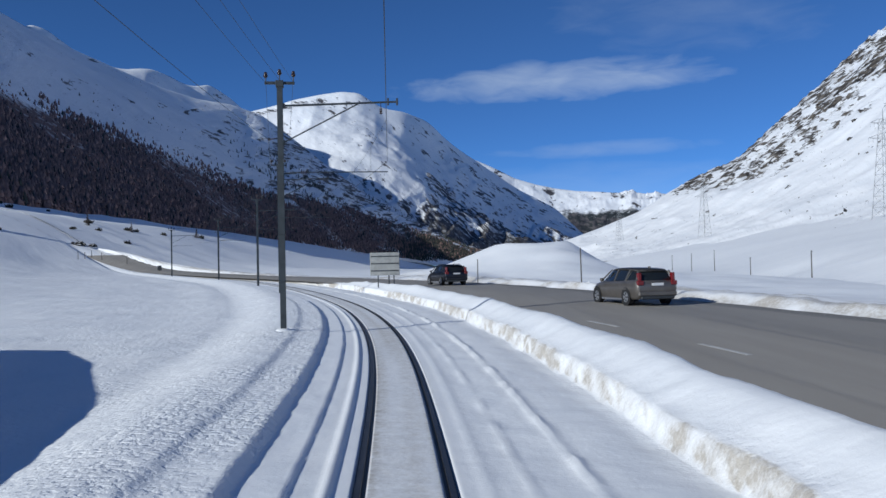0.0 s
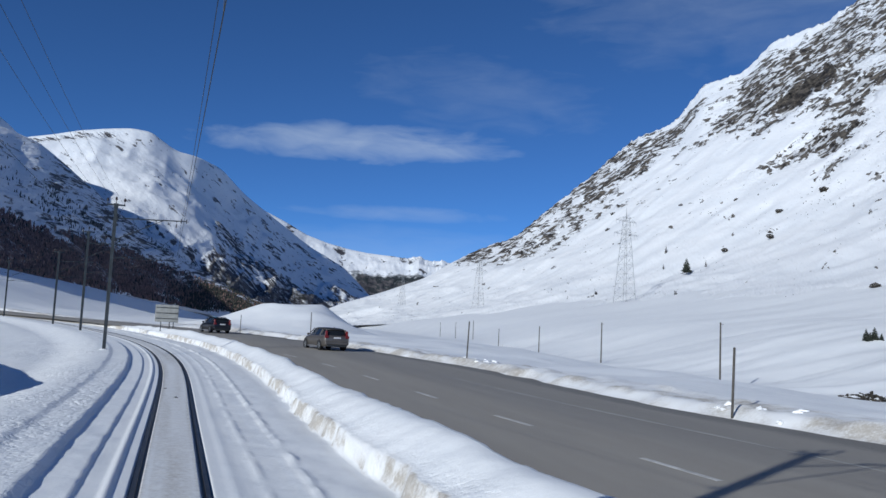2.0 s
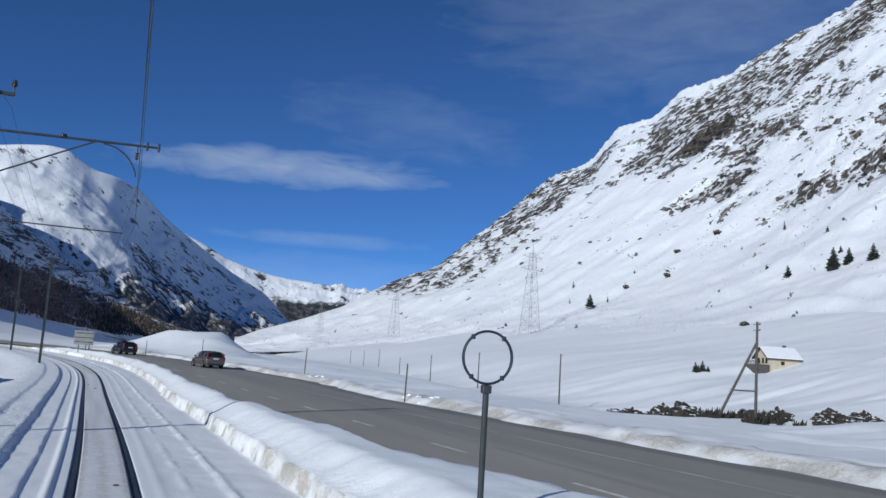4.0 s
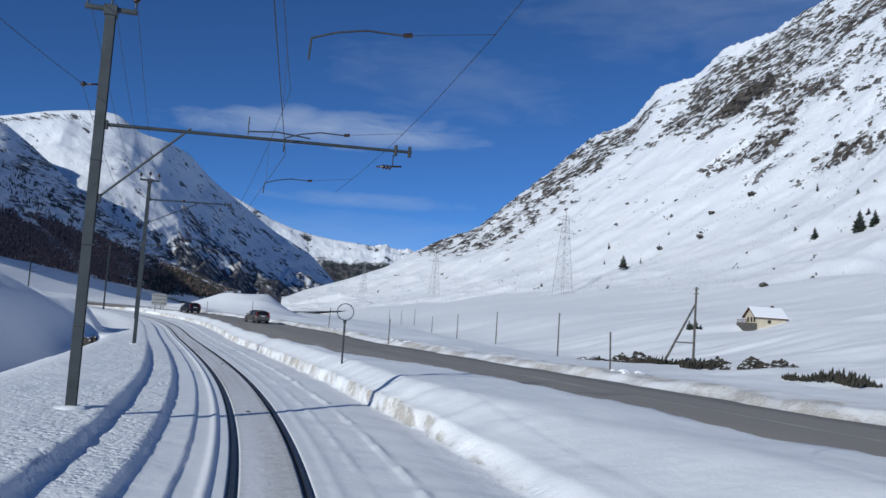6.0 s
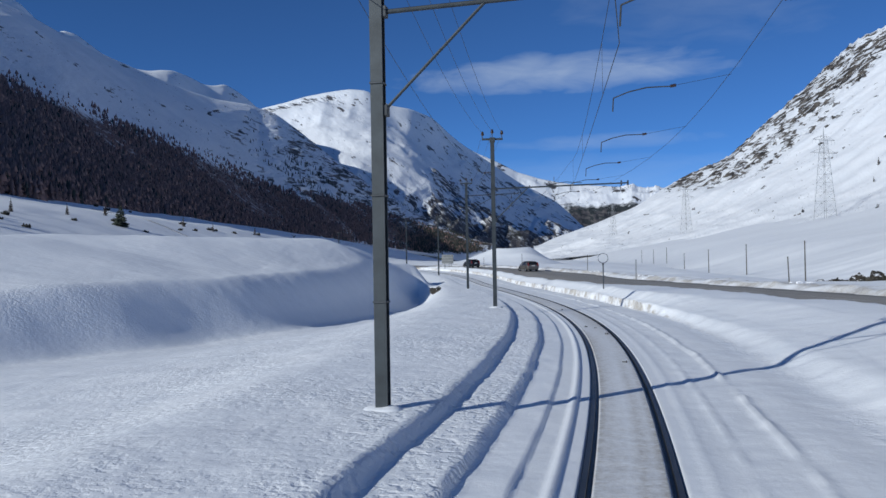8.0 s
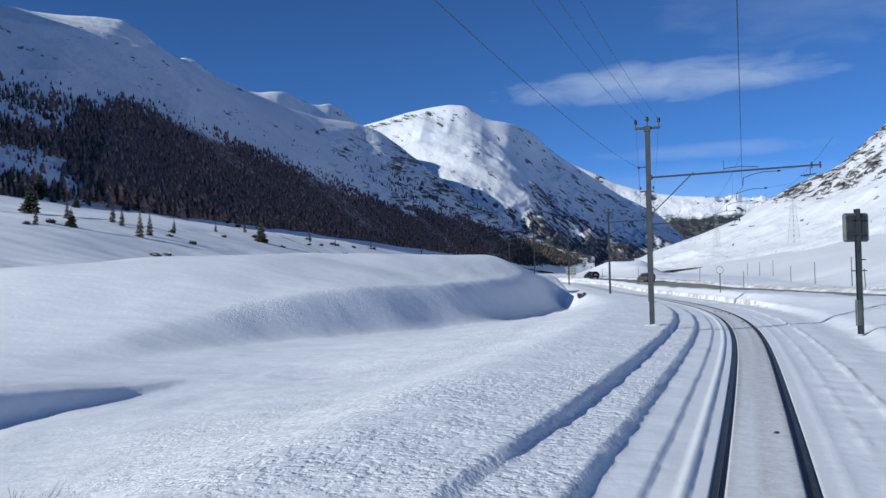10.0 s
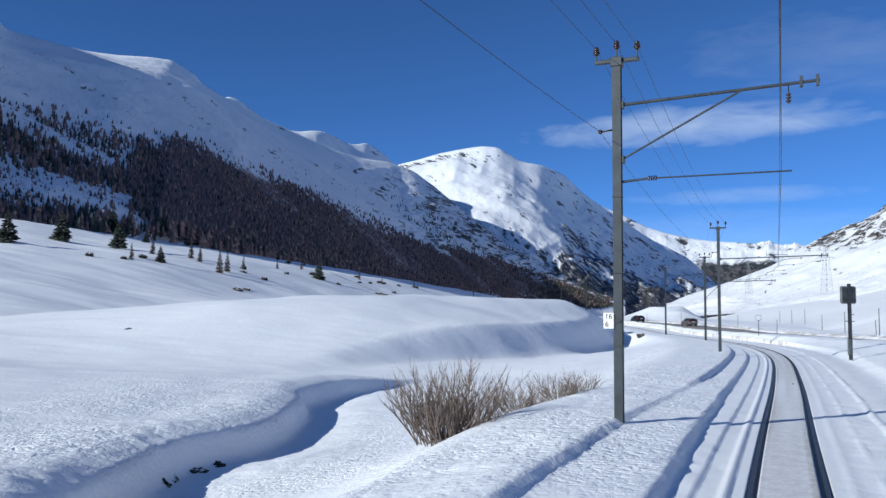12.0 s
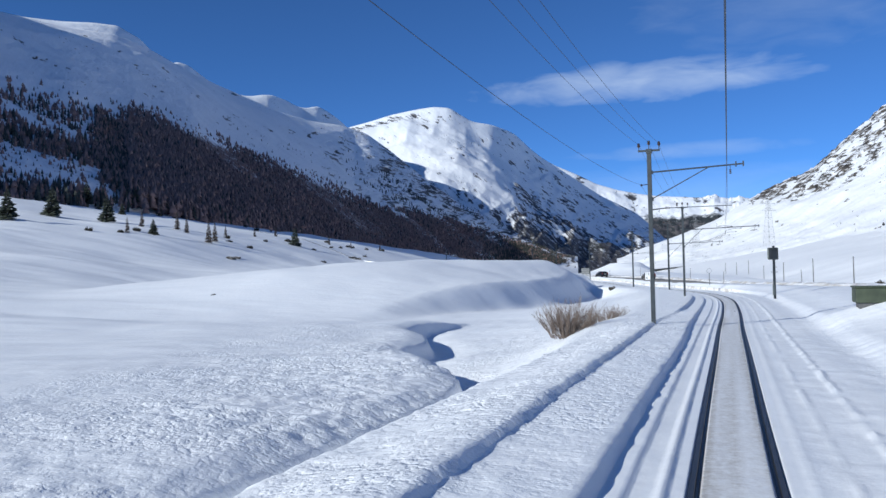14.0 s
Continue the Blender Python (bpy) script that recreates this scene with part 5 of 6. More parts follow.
def pylon(x, y, z, h, turn):
    p = thing("pylon", "tall grey lattice power pylon on the snow slope", "pylon", pose(x, y, z, 0, 0, turn), "pylons on the slope")
    w0, w1 = h * 0.085, h * 0.022
    lv = [0, 0.1, 0.2, 0.3, 0.4, 0.49, 0.58, 0.66, 0.74, 0.82, 0.9]
    corners = [(-1, -1), (1, -1), (1, 1), (-1, 1)]

    def at(k, f):
        w = w0 + (w1 - w0) * min(f / 0.9, 1)
        return Vector((corners[k][0] * w, corners[k][1] * w, f * h))

    for k in range(4):
        part("leg", rod(bmesh.new(), at(k, 0) - Vector((0, 0, 3)), at(k, 0.9), 0.15, 0.11, 6), PYLON_STEEL, p)
    for a, b in zip(lv, lv[1:]):
        bm = bmesh.new()
        for k in range(4):
            rod(bm, at(k, a), at((k + 1) % 4, b), 0.05, None, 4)
            rod(bm, at((k + 1) % 4, a), at(k, b), 0.05, None, 4)
            rod(bm, at(k, b), at((k + 1) % 4, b), 0.05, None, 4)
        part("bracing", bm, PYLON_STEEL, p)
    for f, r in ((0.72, 0.20), (0.86, 0.17)):
        bm = bmesh.new()
        for s in (-1, 1):
            tip = Vector((s * r * h, 0, f * h))
            for yy in (-1, 1):
                rod(bm, Vector((0, yy * w1 * 1.4, f * h)), tip, 0.08, None, 4)
                rod(bm, Vector((0, yy * w1 * 1.2, f * h + 0.055 * h)), tip, 0.06, None, 4)
            for q in (0.4, 0.7, 1.0):
                rod(bm, Vector((s * r * h * q, 0, f * h)), Vector((s * r * h * q, 0, f * h - 0.045 * h)), 0.08, None, 4)
        part("crossarm", bm, PYLON_STEEL, p)
    part("peak", rod(bmesh.new(), (0, 0, 0.88 * h), (0, 0, h), 0.3, 0.1, 6), PYLON_STEEL, p)
    return p


PYLON_STEEL = plain("pylon_steel", (0.26, 0.27, 0.28), 0.6, 0.3, 0.2, 0.3)


def slope_heights(x, y):
    h = ground_z(x, y, False)[0]
    for (cx, cy), rf, hf, lo, hi, k in ((RC, r_radius, r_height, 8, 90, 1.1), (LC, l_radius, l_height, -78, 3.5, 1.15)):
        az = np.degrees(np.arctan2(x - cx, y - cy))
        r = np.hypot(x - cx, y - cy)
        a = np.clip(az, lo, hi)
        r0, r1 = rf(np.radians(a), 0 * a), rf(np.radians(a), 0 * a + 1)
        s = np.clip((r - r0) / (r1 - r0), 0.0, 1) ** (1 / k)
        ok = (az > lo) & (az < hi) & (s > 0.03) & (s < 1)
        h = np.where(ok, np.maximum(h, hf(a, s, r)), h)
    return h


def slope_height(x, y):
    return float(slope_heights(np.array([float(x)]), np.array([float(y)]))[0])


def on_slope(az, el, cx, cy, cz, first=60.0, last=1700.0):
    """Where a line of sight meets the ground or the valley walls."""
    r = np.geomspace(first, last, 700)
    x, y = cx + r * math.sin(radians(az)), cy + r * math.cos(radians(az))
    z = cz + r * math.tan(radians(el))
    hit = np.nonzero(slope_heights(x, y) >= z)[0]
    if not len(hit):
        return None
    k = hit[0]
    return float(x[k]), float(y[k]), float(z[k])


pylon(253.3, 461.8, slope_height(253.3, 461.8), 62, 25)
pylon(263.8, 808.9, slope_height(263.8, 808.9), 57, 25)
pylon(262, 1180, slope_height(262, 1180), 52, 20)

# ---------------------------------------------------------------- house on the slope
def house(x, y, z, turn):
    p = thing("house", "small cream-walled house with snow-covered roof and timber porch", "house", pose(x, y, z, 0, 0, turn) @ Matrix.Scale(0.88, 4))
    L, W, E, Rr = 8.6, 5.6, 3.1, 5.4
    bm = bmesh.new()
    extrude_profile(bm, [(0, -3), (W, -3), (W, E), (W / 2, Rr), (0, E)], 0, L)
    bmesh.ops.rotate(bm, verts=bm.verts, cent=(0, 0, 0), matrix=Matrix.Rotation(radians(-90), 3, "Z"))
    part("wall", bm, PLASTER, p, "cream plastered wall")
    for s in (0, 1):
        bm = bmesh.new()
        y0, y1 = (0.45, -W / 2) if not s else (-W - 0.45, -W / 2)
        for dz0, dz1, mat, nm in ((0.02, 0.30, DARK_WOOD, "roof"), (0.30, 0.46, SNOW_CAP, "roof_snow")):
            bm = bmesh.new()
            a = -0.7
            b = L + 0.4
            k = E - 0.42
            v = [bm.verts.new(c) for c in ((a, y0, k + dz0), (b, y0, k + dz0), (b, y1, Rr + dz0), (a, y1, Rr + dz0), (a, y0, k + dz1), (b, y0, k + dz1), (b, y1, Rr + dz1), (a, y1, Rr + dz1))]
            for f in ((0, 1, 2, 3), (4, 5, 6, 7), (0, 1, 5, 4), (1, 2, 6, 5), (2, 3, 7, 6), (3, 0, 4, 7)):
                bm.faces.new([v[i] for i in f])
            bmesh.ops.recalc_face_normals(bm, faces=bm.faces)
            part(nm, bm, mat, p, "thick snow on the roof" if nm == "roof_snow" else "dark wooden roof edge")
    part("chimney", box(bmesh.new(), L - 1.8, -1.6, 4.2, L - 1.1, -0.9, 6.4, 0.05), DARK_WOOD, p)
    for wx in (3.3, ):
        w = part("window", box(bmesh.new(), wx, -W - 0.03, 1.45, wx + 1.0, -W + 0.05, 2.35, 0.02), DARK_WOOD, p)
        part("pane", box(bmesh.new(), wx + 0.12, -W - 0.045, 1.57, wx + 0.88, -W - 0.032, 2.23), CAR_GLASS, w)
    for wy in (-1.6, -3.3, -4.7):
        w = part("window", box(bmesh.new(), -0.03, wy - 0.4, 1.7, 0.05, wy + 0.4, 3.0, 0.02), DARK_WOOD, p)
        part("pane", box(bmesh.new(), -0.045, wy - 0.3, 1.85, -0.032, wy + 0.3, 2.85), CAR_GLASS, w)
    bm = box(bmesh.new(), -2.6, -W - 0.4, -2.0, 0.0, -0.2, 1.35, 0.04)
    part("porch", bm, POLE_WOOD, p, "weathered dark timber porch")
    bm = bmesh.new()
    for k in range(9):
        box(bm, -2.6, -W - 0.4 + 0.66 * k, 1.35, -2.5, -W - 0.28 + 0.66 * k, 2.2)
    box(bm, -2.62, -W - 0.4, 2.15, -2.48, -0.2, 2.25)
    part("railing", bm, DARK_WOOD, p)
    return p


house(127.6, 99.5, 5.7, -8)


# ---------------------------------------------------------------- vegetation
def conifer(name, h, seed, material, label, spread=0.2):
    """A small mountain conifer: tapered trunk and whorls of drooping, needled boughs."""
    rng = random.Random(seed)
    p = thing(name, label, "tree")
    part("trunk", rod(bmesh.new(), (0, 0, -0.5), (0, 0, h * 0.97), h * 0.022 + 0.03, 0.02, 7), POLE_WOOD, p)
    bm = bmesh.new()
    n = int(130 + h * 12)
    for k in range(n):
        f = (k + rng.random()) / n
        z = h * (0.06 + 0.92 * f)
        reach = h * spread * (1 - f) ** 0.8 * rng.uniform(0.55, 1.2) + 0.06 * h * 0.3
        a = rng.uniform(0, 6.283)
        d = Vector((math.cos(a), math.sin(a), rng.uniform(-0.35, 0.25)))
        side = Vector((-math.sin(a), math.cos(a), 0)) * reach * rng.uniform(0.18, 0.34)
        o = Vector((0, 0, z))
        tip = o + d * reach
        mid = o + d * reach * 0.6 - Vector((0, 0, 0.06 * reach))
        up = Vector((0, 0, reach * rng.uniform(0.12, 0.25)))
        v = [bm.verts.new(c) for c in (o, mid + side, tip, mid - side, mid + up)]
        for tri in ((0, 1, 4), (1, 2, 4), (2, 3, 4), (3, 0, 4), (0, 3, 2, 1)):
            bm.faces.new([v[i] for i in tri])
    part("crown", bm, material, p)
    return p


def stand(src, places):
    for k, (x, y, z, s, turn) in enumerate(places):
        m = pose(x, y, z, 0, 0, turn)
        if k == 0:
            src.matrix_world = m @ Matrix.Diagonal((s, s, s, 1))
        else:
            c = copy_thing(src, m)
            c.scale = (s, s, s)


fir = conifer("fir_tree", 10.0, 5, FIR, "small dark green fir standing alone in snow", 0.34)
fir["group"] = "trees on the slopes"
fir_places = []
C35 = (1.47, -39.4, 2.56)
for az, el, s in ((30.7, 4.6, 1.15), (46.2, 7.4, 1.5), (47.1, 7.7, 1.2), (45.8, 9.4, 1.0), (43.5, 6.7, 1.1), (42.2, 6.9, 1.0), (48.5, 7.7, 1.4), (46.6, 8.3, 0.8)):
    hit = on_slope(az, el, *C35)
    if hit:
        fir_places.append((hit[0], hit[1], hit[2] - 0.6, s, az * 7))
C14 = (-20.76, -151.84, 2.68)
for az, el, s in ((-24.5, 3.1, 0.55), (-15.3, 2.25, 0.85), (-27.3, 3.9, 1.0), (-19.5, 3.9, 0.5), (-23.8, 4.8, 0.8), (-25.6, 5.2, 0.8), (-28.5, 5.0, 1.2), (-26.4, 4.4, 0.6), (-30.5, 4.2, 1.1), (-33, 4.0, 1.0)):
    hit = on_slope(az, el, *C14)
    if hit:
        fir_places.append((hit[0], hit[1], hit[2] - 0.4, s, az * 5))
for az, el, s in ((38.55, 0.62, 0.24), (38.75, 0.62, 0.18), (39.0, 0.64, 0.27), (39.35, 0.66, 0.15), (38.65, 0.60, 0.17)):
    hit = on_slope(az, el, *C35)
    if hit:
        fir_places.append((hit[0], hit[1], hit[2] - 0.2, s, az * 37))
stand(fir, fir_places)
larch = conifer("larch_tree", 9.0, 9, LARCH, "bare pale brown larch on the snowfield", 0.17)
larch["group"] = "trees on the slopes"
larch_places = []
for az, el, s in ((29.5, 5.8, 0.9), (31.9, 5.0, 0.6), (29.3, 4.8, 0.5), (43.2, 10.1, 0.8)):
    hit = on_slope(az, el, *C35)
    if hit:
        larch_places.append((hit[0], hit[1], hit[2] - 0.4, s, az * 9))
for az, el, s in ((-23.0, 3.4, 0.8), (-22.4, 3.2, 0.7), (-21.0, 2.5, 0.9), (-20.6, 2.6, 0.8), (-19.9, 3.0, 0.5), (-25.2, 3.6, 0.7), (-26.1, 3.2, 0.6), (-18, 2.9, 0.5), (-13.0, 2.3, 0.6), (-9.5, 1.8, 0.6), (-11.5, 2.0, 0.5), (-16.6, 2.9, 0.6), (-22, 4.1, 0.9), (-24, 4.3, 0.9)):
    hit = on_slope(az, el, *C14)
    if hit:
        larch_places.append((hit[0], hit[1], hit[2] - 0.3, s, az * 11))
stand(larch, larch_places)


def willow_bush(x, y, z, size, n, seed, label, tilt=0.0, spread=1.9):
    """Leafless shrub: arching stems that fork into thin twigs."""
    rng = random.Random(seed)
    verts, faces = [], []
    bush = thing("willow_bush", label, "bush", pose(x, y, z), "bushes by the creek")

    def twig(a, b, r0, r1):
        d = (b - a).normalized()
        s = d.orthogonal().normalized()
        t = d.cross(s)
        k = len(verts)
        for c, r in ((a, r0), (b, r1)):
            for q in range(3):
                ang = q * 2.0944
                verts.append(tuple(c + (s * math.cos(ang) + t * math.sin(ang)) * r))
        for q in range(3):
            faces.append((k + q, k + (q + 1) % 3, k + 3 + (q + 1) % 3, k + 3 + q))

    def grow(a, d, length, r, depth):
        pts = [a]
        for _ in range(3):
            d = (d + Vector((rng.uniform(-0.16, 0.16), rng.uniform(-0.16, 0.16), 0.05))).normalized()
            pts.append(pts[-1] + d * length / 3)
        for q in range(3):
            twig(pts[q], pts[q + 1], r * (1 - 0.22 * q), r * (0.8 - 0.22 * q))
        if depth:
            for q in range(rng.randint(3, 5)):
                k = rng.randint(1, 3)
                nd = (d + Vector((rng.uniform(-0.6, 0.6), rng.uniform(-0.6, 0.6), rng.uniform(-0.05, 0.5)))).normalized()
                grow(pts[k], nd, length * rng.uniform(0.35, 0.6), r * 0.6, depth - 1)

    for _ in range(n):
        a = rng.uniform(0, 6.283)
        rad = size * 0.45 * rng.random()
        lean = rng.uniform(0.1, 1.0) ** 1.2 * spread
        d = Vector((math.cos(a) * lean + tilt, math.sin(a) * lean, 1)).normalized()
        grow(Vector((math.cos(a) * rad, math.sin(a) * rad, -0.1)), d, size * rng.uniform(0.32, 0.66), 0.015 * size / 1.6, 2)
        me = bpy.data.meshes.new("stem")
        me.from_pydata(verts, [], faces)
        me.materials.append(TWIG)
        new("stem", me).parent = bush
        verts.clear()
        faces.clear()


for x, y, size, n, label in ((-18.4, -111.9, 1.9, 150, "large leafless willow bush with brown twigs in snow"), (-17.0, -106.6, 1.15, 80, "leafless willow bush half buried in snow"),
                             (-15.9, -105.2, 1.1, 75, "leafless willow bush half buried in snow"), (-15.2, -104.0, 0.9, 40, "small brown willow bush half buried in snow")):
    willow_bush(x, y, height(x, y), size, n, int(size * 10 + n), label, 0.0, 1.3 if size > 1.5 else 1.9)
willow_bush(-26.5, 3.0, height(-26.5, 3.0), 0.9, 8, 9, "small dark shrub sticking out of the mound")
C6 = (-0.46, -66.96, 2.51)
for k, (x, y, sz) in enumerate(((58, 128, 2.4), (56, 133, 2.8))):
    willow_bush(x, y, height(x, y) - 0.2, sz, 22, 40 + k, "bare dark shrub beyond the road in snow")


# ---------------------------------------------------------------- boulders
ROCK_SPOTS = [(34.2, -2.6, 0.6), (35.2, -2.6, 0.8), (36.3, -2.6, 0.7), (37.9, -2.7, 1.3), (38.9, -2.7, 1.5), (39.8, -2.6, 1.1), (41.0, -2.9, 1.0), (43.0, -2.9, 1.3), (44.8, -3.0, 1.1), (48.3, -3.0, 1.2), (50.0, -3.1, 1.1)]

def boulder(x, y, z, s, seed, label="dark lichened boulder with a snow cap"):
    rng = random.Random(seed)
    bm = bmesh.new()
    bmesh.ops.create_icosphere(bm, subdivisions=4 if max(s) > 0.9 else 3, radius=1)
    o = Vector((rng.uniform(0, 50), rng.uniform(0, 50), 0))
    for v in bm.verts:
        n = noise.fractal(v.co * 1.3 + o, 0.8, 2.2, 5)
        c = noise.cell(v.co * 1.9 + o)
        v.co *= 1 + 0.42 * n + 0.12 * c + 0.16 * noise.cell(v.co * 4.3 + o) + 0.10 * noise.noise(v.co * 7 + o)
        v.co = Vector((v.co.x * s[0], v.co.y * s[1], v.co.z * s[2]))
    ob = new("boulder", finish("boulder", bm, STONE))
    ob.matrix_world = pose(x, y, z, 0, 0, rng.uniform(0, 360))
    return tagged(ob, label, "rock", "boulders beyond the road")


DWARF_PINE = plain("dwarf_pine_needles", (0.032, 0.030, 0.022), 0.9, 0.0, 0.5, 3.0)


def dwarf_pine(x, y, z, size, seed):
    """Low mountain pine: many upward-curving, ragged shoots from one root."""
    rng = random.Random(seed)
    verts, faces = [], []
    for _ in range(70):
        a = rng.uniform(0, 6.283)
        lean = rng.uniform(0.1, 1.0)
        o = Vector((math.cos(a), math.sin(a), 0)) * size * 0.6 * rng.random()
        d = Vector((math.cos(a) * lean + 0.25, math.sin(a) * lean, 1)).normalized()
        length = size * rng.uniform(0.3, 0.75) * (1.15 - 0.45 * lean)
        rings = []
        for f, r in ((0.0, 0.04), (0.3, 0.075), (0.55, 0.085), (0.8, 0.06), (1.0, 0.012)):
            c = o + d * length * f + Vector((0, 0, length * 0.18 * f * f))
            k0 = len(verts)
            for q in range(5):
                b = q * 1.2566 + f * 2
                verts.append(tuple(c + Vector((math.cos(b), math.sin(b), rng.uniform(-0.5, 0.5))) * r * size * rng.uniform(0.5, 1.35)))
            rings.append(k0)
        for p0, p1 in zip(rings, rings[1:]):
            for q in range(5):
                faces.append((p0 + q, p0 + (q + 1) % 5, p1 + (q + 1) % 5, p1 + q))
    me = bpy.data.meshes.new("dwarf_pine")
    me.from_pydata(verts, [], faces)
    me.materials.append(DWARF_PINE)
    ob = new("dwarf_pine", me)
    ob.matrix_world = pose(x, y, z)
    return tagged(ob, "low dark dwarf pine sticking out of the snow", "shrub", "dwarf pines beyond the road")


def beside_pole(az, eye, reach):
    """A place on the snow at the braced pole's distance."""
    x, y = eye[0] + reach * math.sin(radians(az)), eye[1] + reach * math.cos(radians(az))
    return x, y, height(x, y)


for k, (az, el, sz) in enumerate(((40.6, -3.05, 1.4), (41.5, -3.05, 1.0), (42.6, -3.1, 1.3), (43.5, -3.1, 1.4), (44.4, -3.1, 1.1), (45.2, -3.2, 1.1), (46.3, -3.3, 0.9))):
    hit = beside_pole(az, C35, 86 + 2 * (k % 3))
    if hit:
        dwarf_pine(hit[0], hit[1], hit[2] - 0.25, sz * (1.75 if k % 3 == 1 else 1.15), 500 + k)
for k, (az, el, sz) in enumerate(((40.3, -2.2, 1.2), (41.1, -2.2, 1.1), (41.9, -2.2, 1.4), (42.5, -2.1, 1.9), (43.3, -2.2, 1.6), (43.8, -2.3, 2.3), (44.9, -2.3, 1.3))):
    hit = on_slope(az, el, *C6, first=30)
    if hit:
        dwarf_pine(hit[0], hit[1], hit[2] - 0.25, sz, 520 + k)
for k, (az, el, s) in enumerate(ROCK_SPOTS):
    hit = beside_pole(az, C35, 90 + 3 * (k % 3))
    s *= 1.45
    if hit:
        for q, (dx, dy, f) in enumerate(((0, 0, 0.8), (1.25, 0.5, 0.5), (-1.2, -0.3, 0.45), (0.3, 1.2, 0.6))):
            boulder(hit[0] + dx * s, hit[1] + dy * s, hit[2] - 0.05 * s, (s * 1.25 * f, s * f, s * 0.9 * f), 400 + 9 * k + q)
for k, (az, el, s) in enumerate(((37.1, 4.4, 2.0), (41.0, 3.9, 1.6), (26.3, 8.4, 4.0), (25.9, 7.3, 3.2), (31.2, 8.4, 3.0), (35.8, 7.0, 2.2), (38.3, 6.1, 2.4), (41.4, 6.6, 2.2), (44.0, 5.9, 2.0), (45.1, 6.3, 1.8), (30.0, 10.0, 3.5), (34.0, 9.3, 2.8), (20.6, 5.9, 3.5), (23.0, 6.8, 3.0), (24.4, 5.6, 2.4), (39.0, 9.9, 3.0), (42.0, 9.0, 2.6), (27.8, 6.3, 2.0), (33.1, 6.1, 1.8), (36.4, 8.6, 2.2))):
    hit = on_slope(az, el, *C35)
    if hit:
        boulder(hit[0], hit[1], hit[2], (s * 1.3, s, s * 0.7), 70 + k, "dark rock breaking through the snow slope")
for k, (az, el, s) in enumerate(((-19.6, 1.4, 1.3), (-19.2, 1.45, 1.0), (-11.4, 1.3, 1.6), (-11.0, 1.25, 1.1), (-20.7, -1.0, 0.28))):
    hit = on_slope(az, el, *C14, first=20)
    if hit:
        boulder(hit[0], hit[1], hit[2], (s * 1.3, s, s * 0.6), 95 + k, "low dark rock on the valley floor")
# dark stones added along the creek's left bank to imitate its shaded undercut
for k, (x, y, s) in enumerate(((-26.4, -110.2, 0.26), (-26.35, -109.5, 0.2), (-26.2, -108.3, 0.24), (-26.1, -107.2, 0.2), (-26.0, -104.1, 0.18), (-26.2, -102.2, 0.16))):
    boulder(x, y, -2.1, (s * 0.7, s * 1.3, s * 0.8), 130 + k, "dark stone in place of the shaded undercut of the creek's snow bank")
for k, (x, y, z, s) in enumerate(((-5.2, -15.5, 0.25, 0.45), (-5.6, -14.9, 0.2, 0.35))):
    boulder(x, y, max(height(x, y), 0), (s, s * 0.9, s * 0.8), 110 + k, "small dark rock showing at the mound's foot")


# chunks of ploughed snow beside the road stakes
def snow_chunk(x, y, s, seed):
    rng = random.Random(seed)
    bm = bmesh.new()
    bmesh.ops.create_icosphere(bm, subdivisions=2, radius=1)
    o = Vector((rng.uniform(0, 90), 3, rng.uniform(0, 90)))
    for v in bm.verts:
        v.co *= 1 + 0.9 * noise.noise(v.co * 1.3 + o) + 0.6 * noise.noise(v.co * 3 + o)
        v.co = Vector((v.co.x * s * 1.25, v.co.y * s, v.co.z * s * 0.6))
    ob = new("snow_chunk", finish("snow_chunk", bm, SNOW))
    ob.matrix_world = pose(x, y, height(x, y) - 0.15 * s, 0, 0, rng.uniform(0, 360))
    return tagged(ob, "lump of ploughed snow thrown up beside the road", "snow lump", "ploughed snow lumps")


rng2 = random.Random(8)
for cx, cy in ((16.3, -1.6), (19.6, -32.4), (15.5, 23.0), (9.3, 51.5)):
    for k in range(7):
        snow_chunk(cx + rng2.uniform(-0.6, 0.9), cy + rng2.uniform(-1.6, 1.6), rng2.uniform(0.07, 0.2), 200 + k + int(cx * 10))


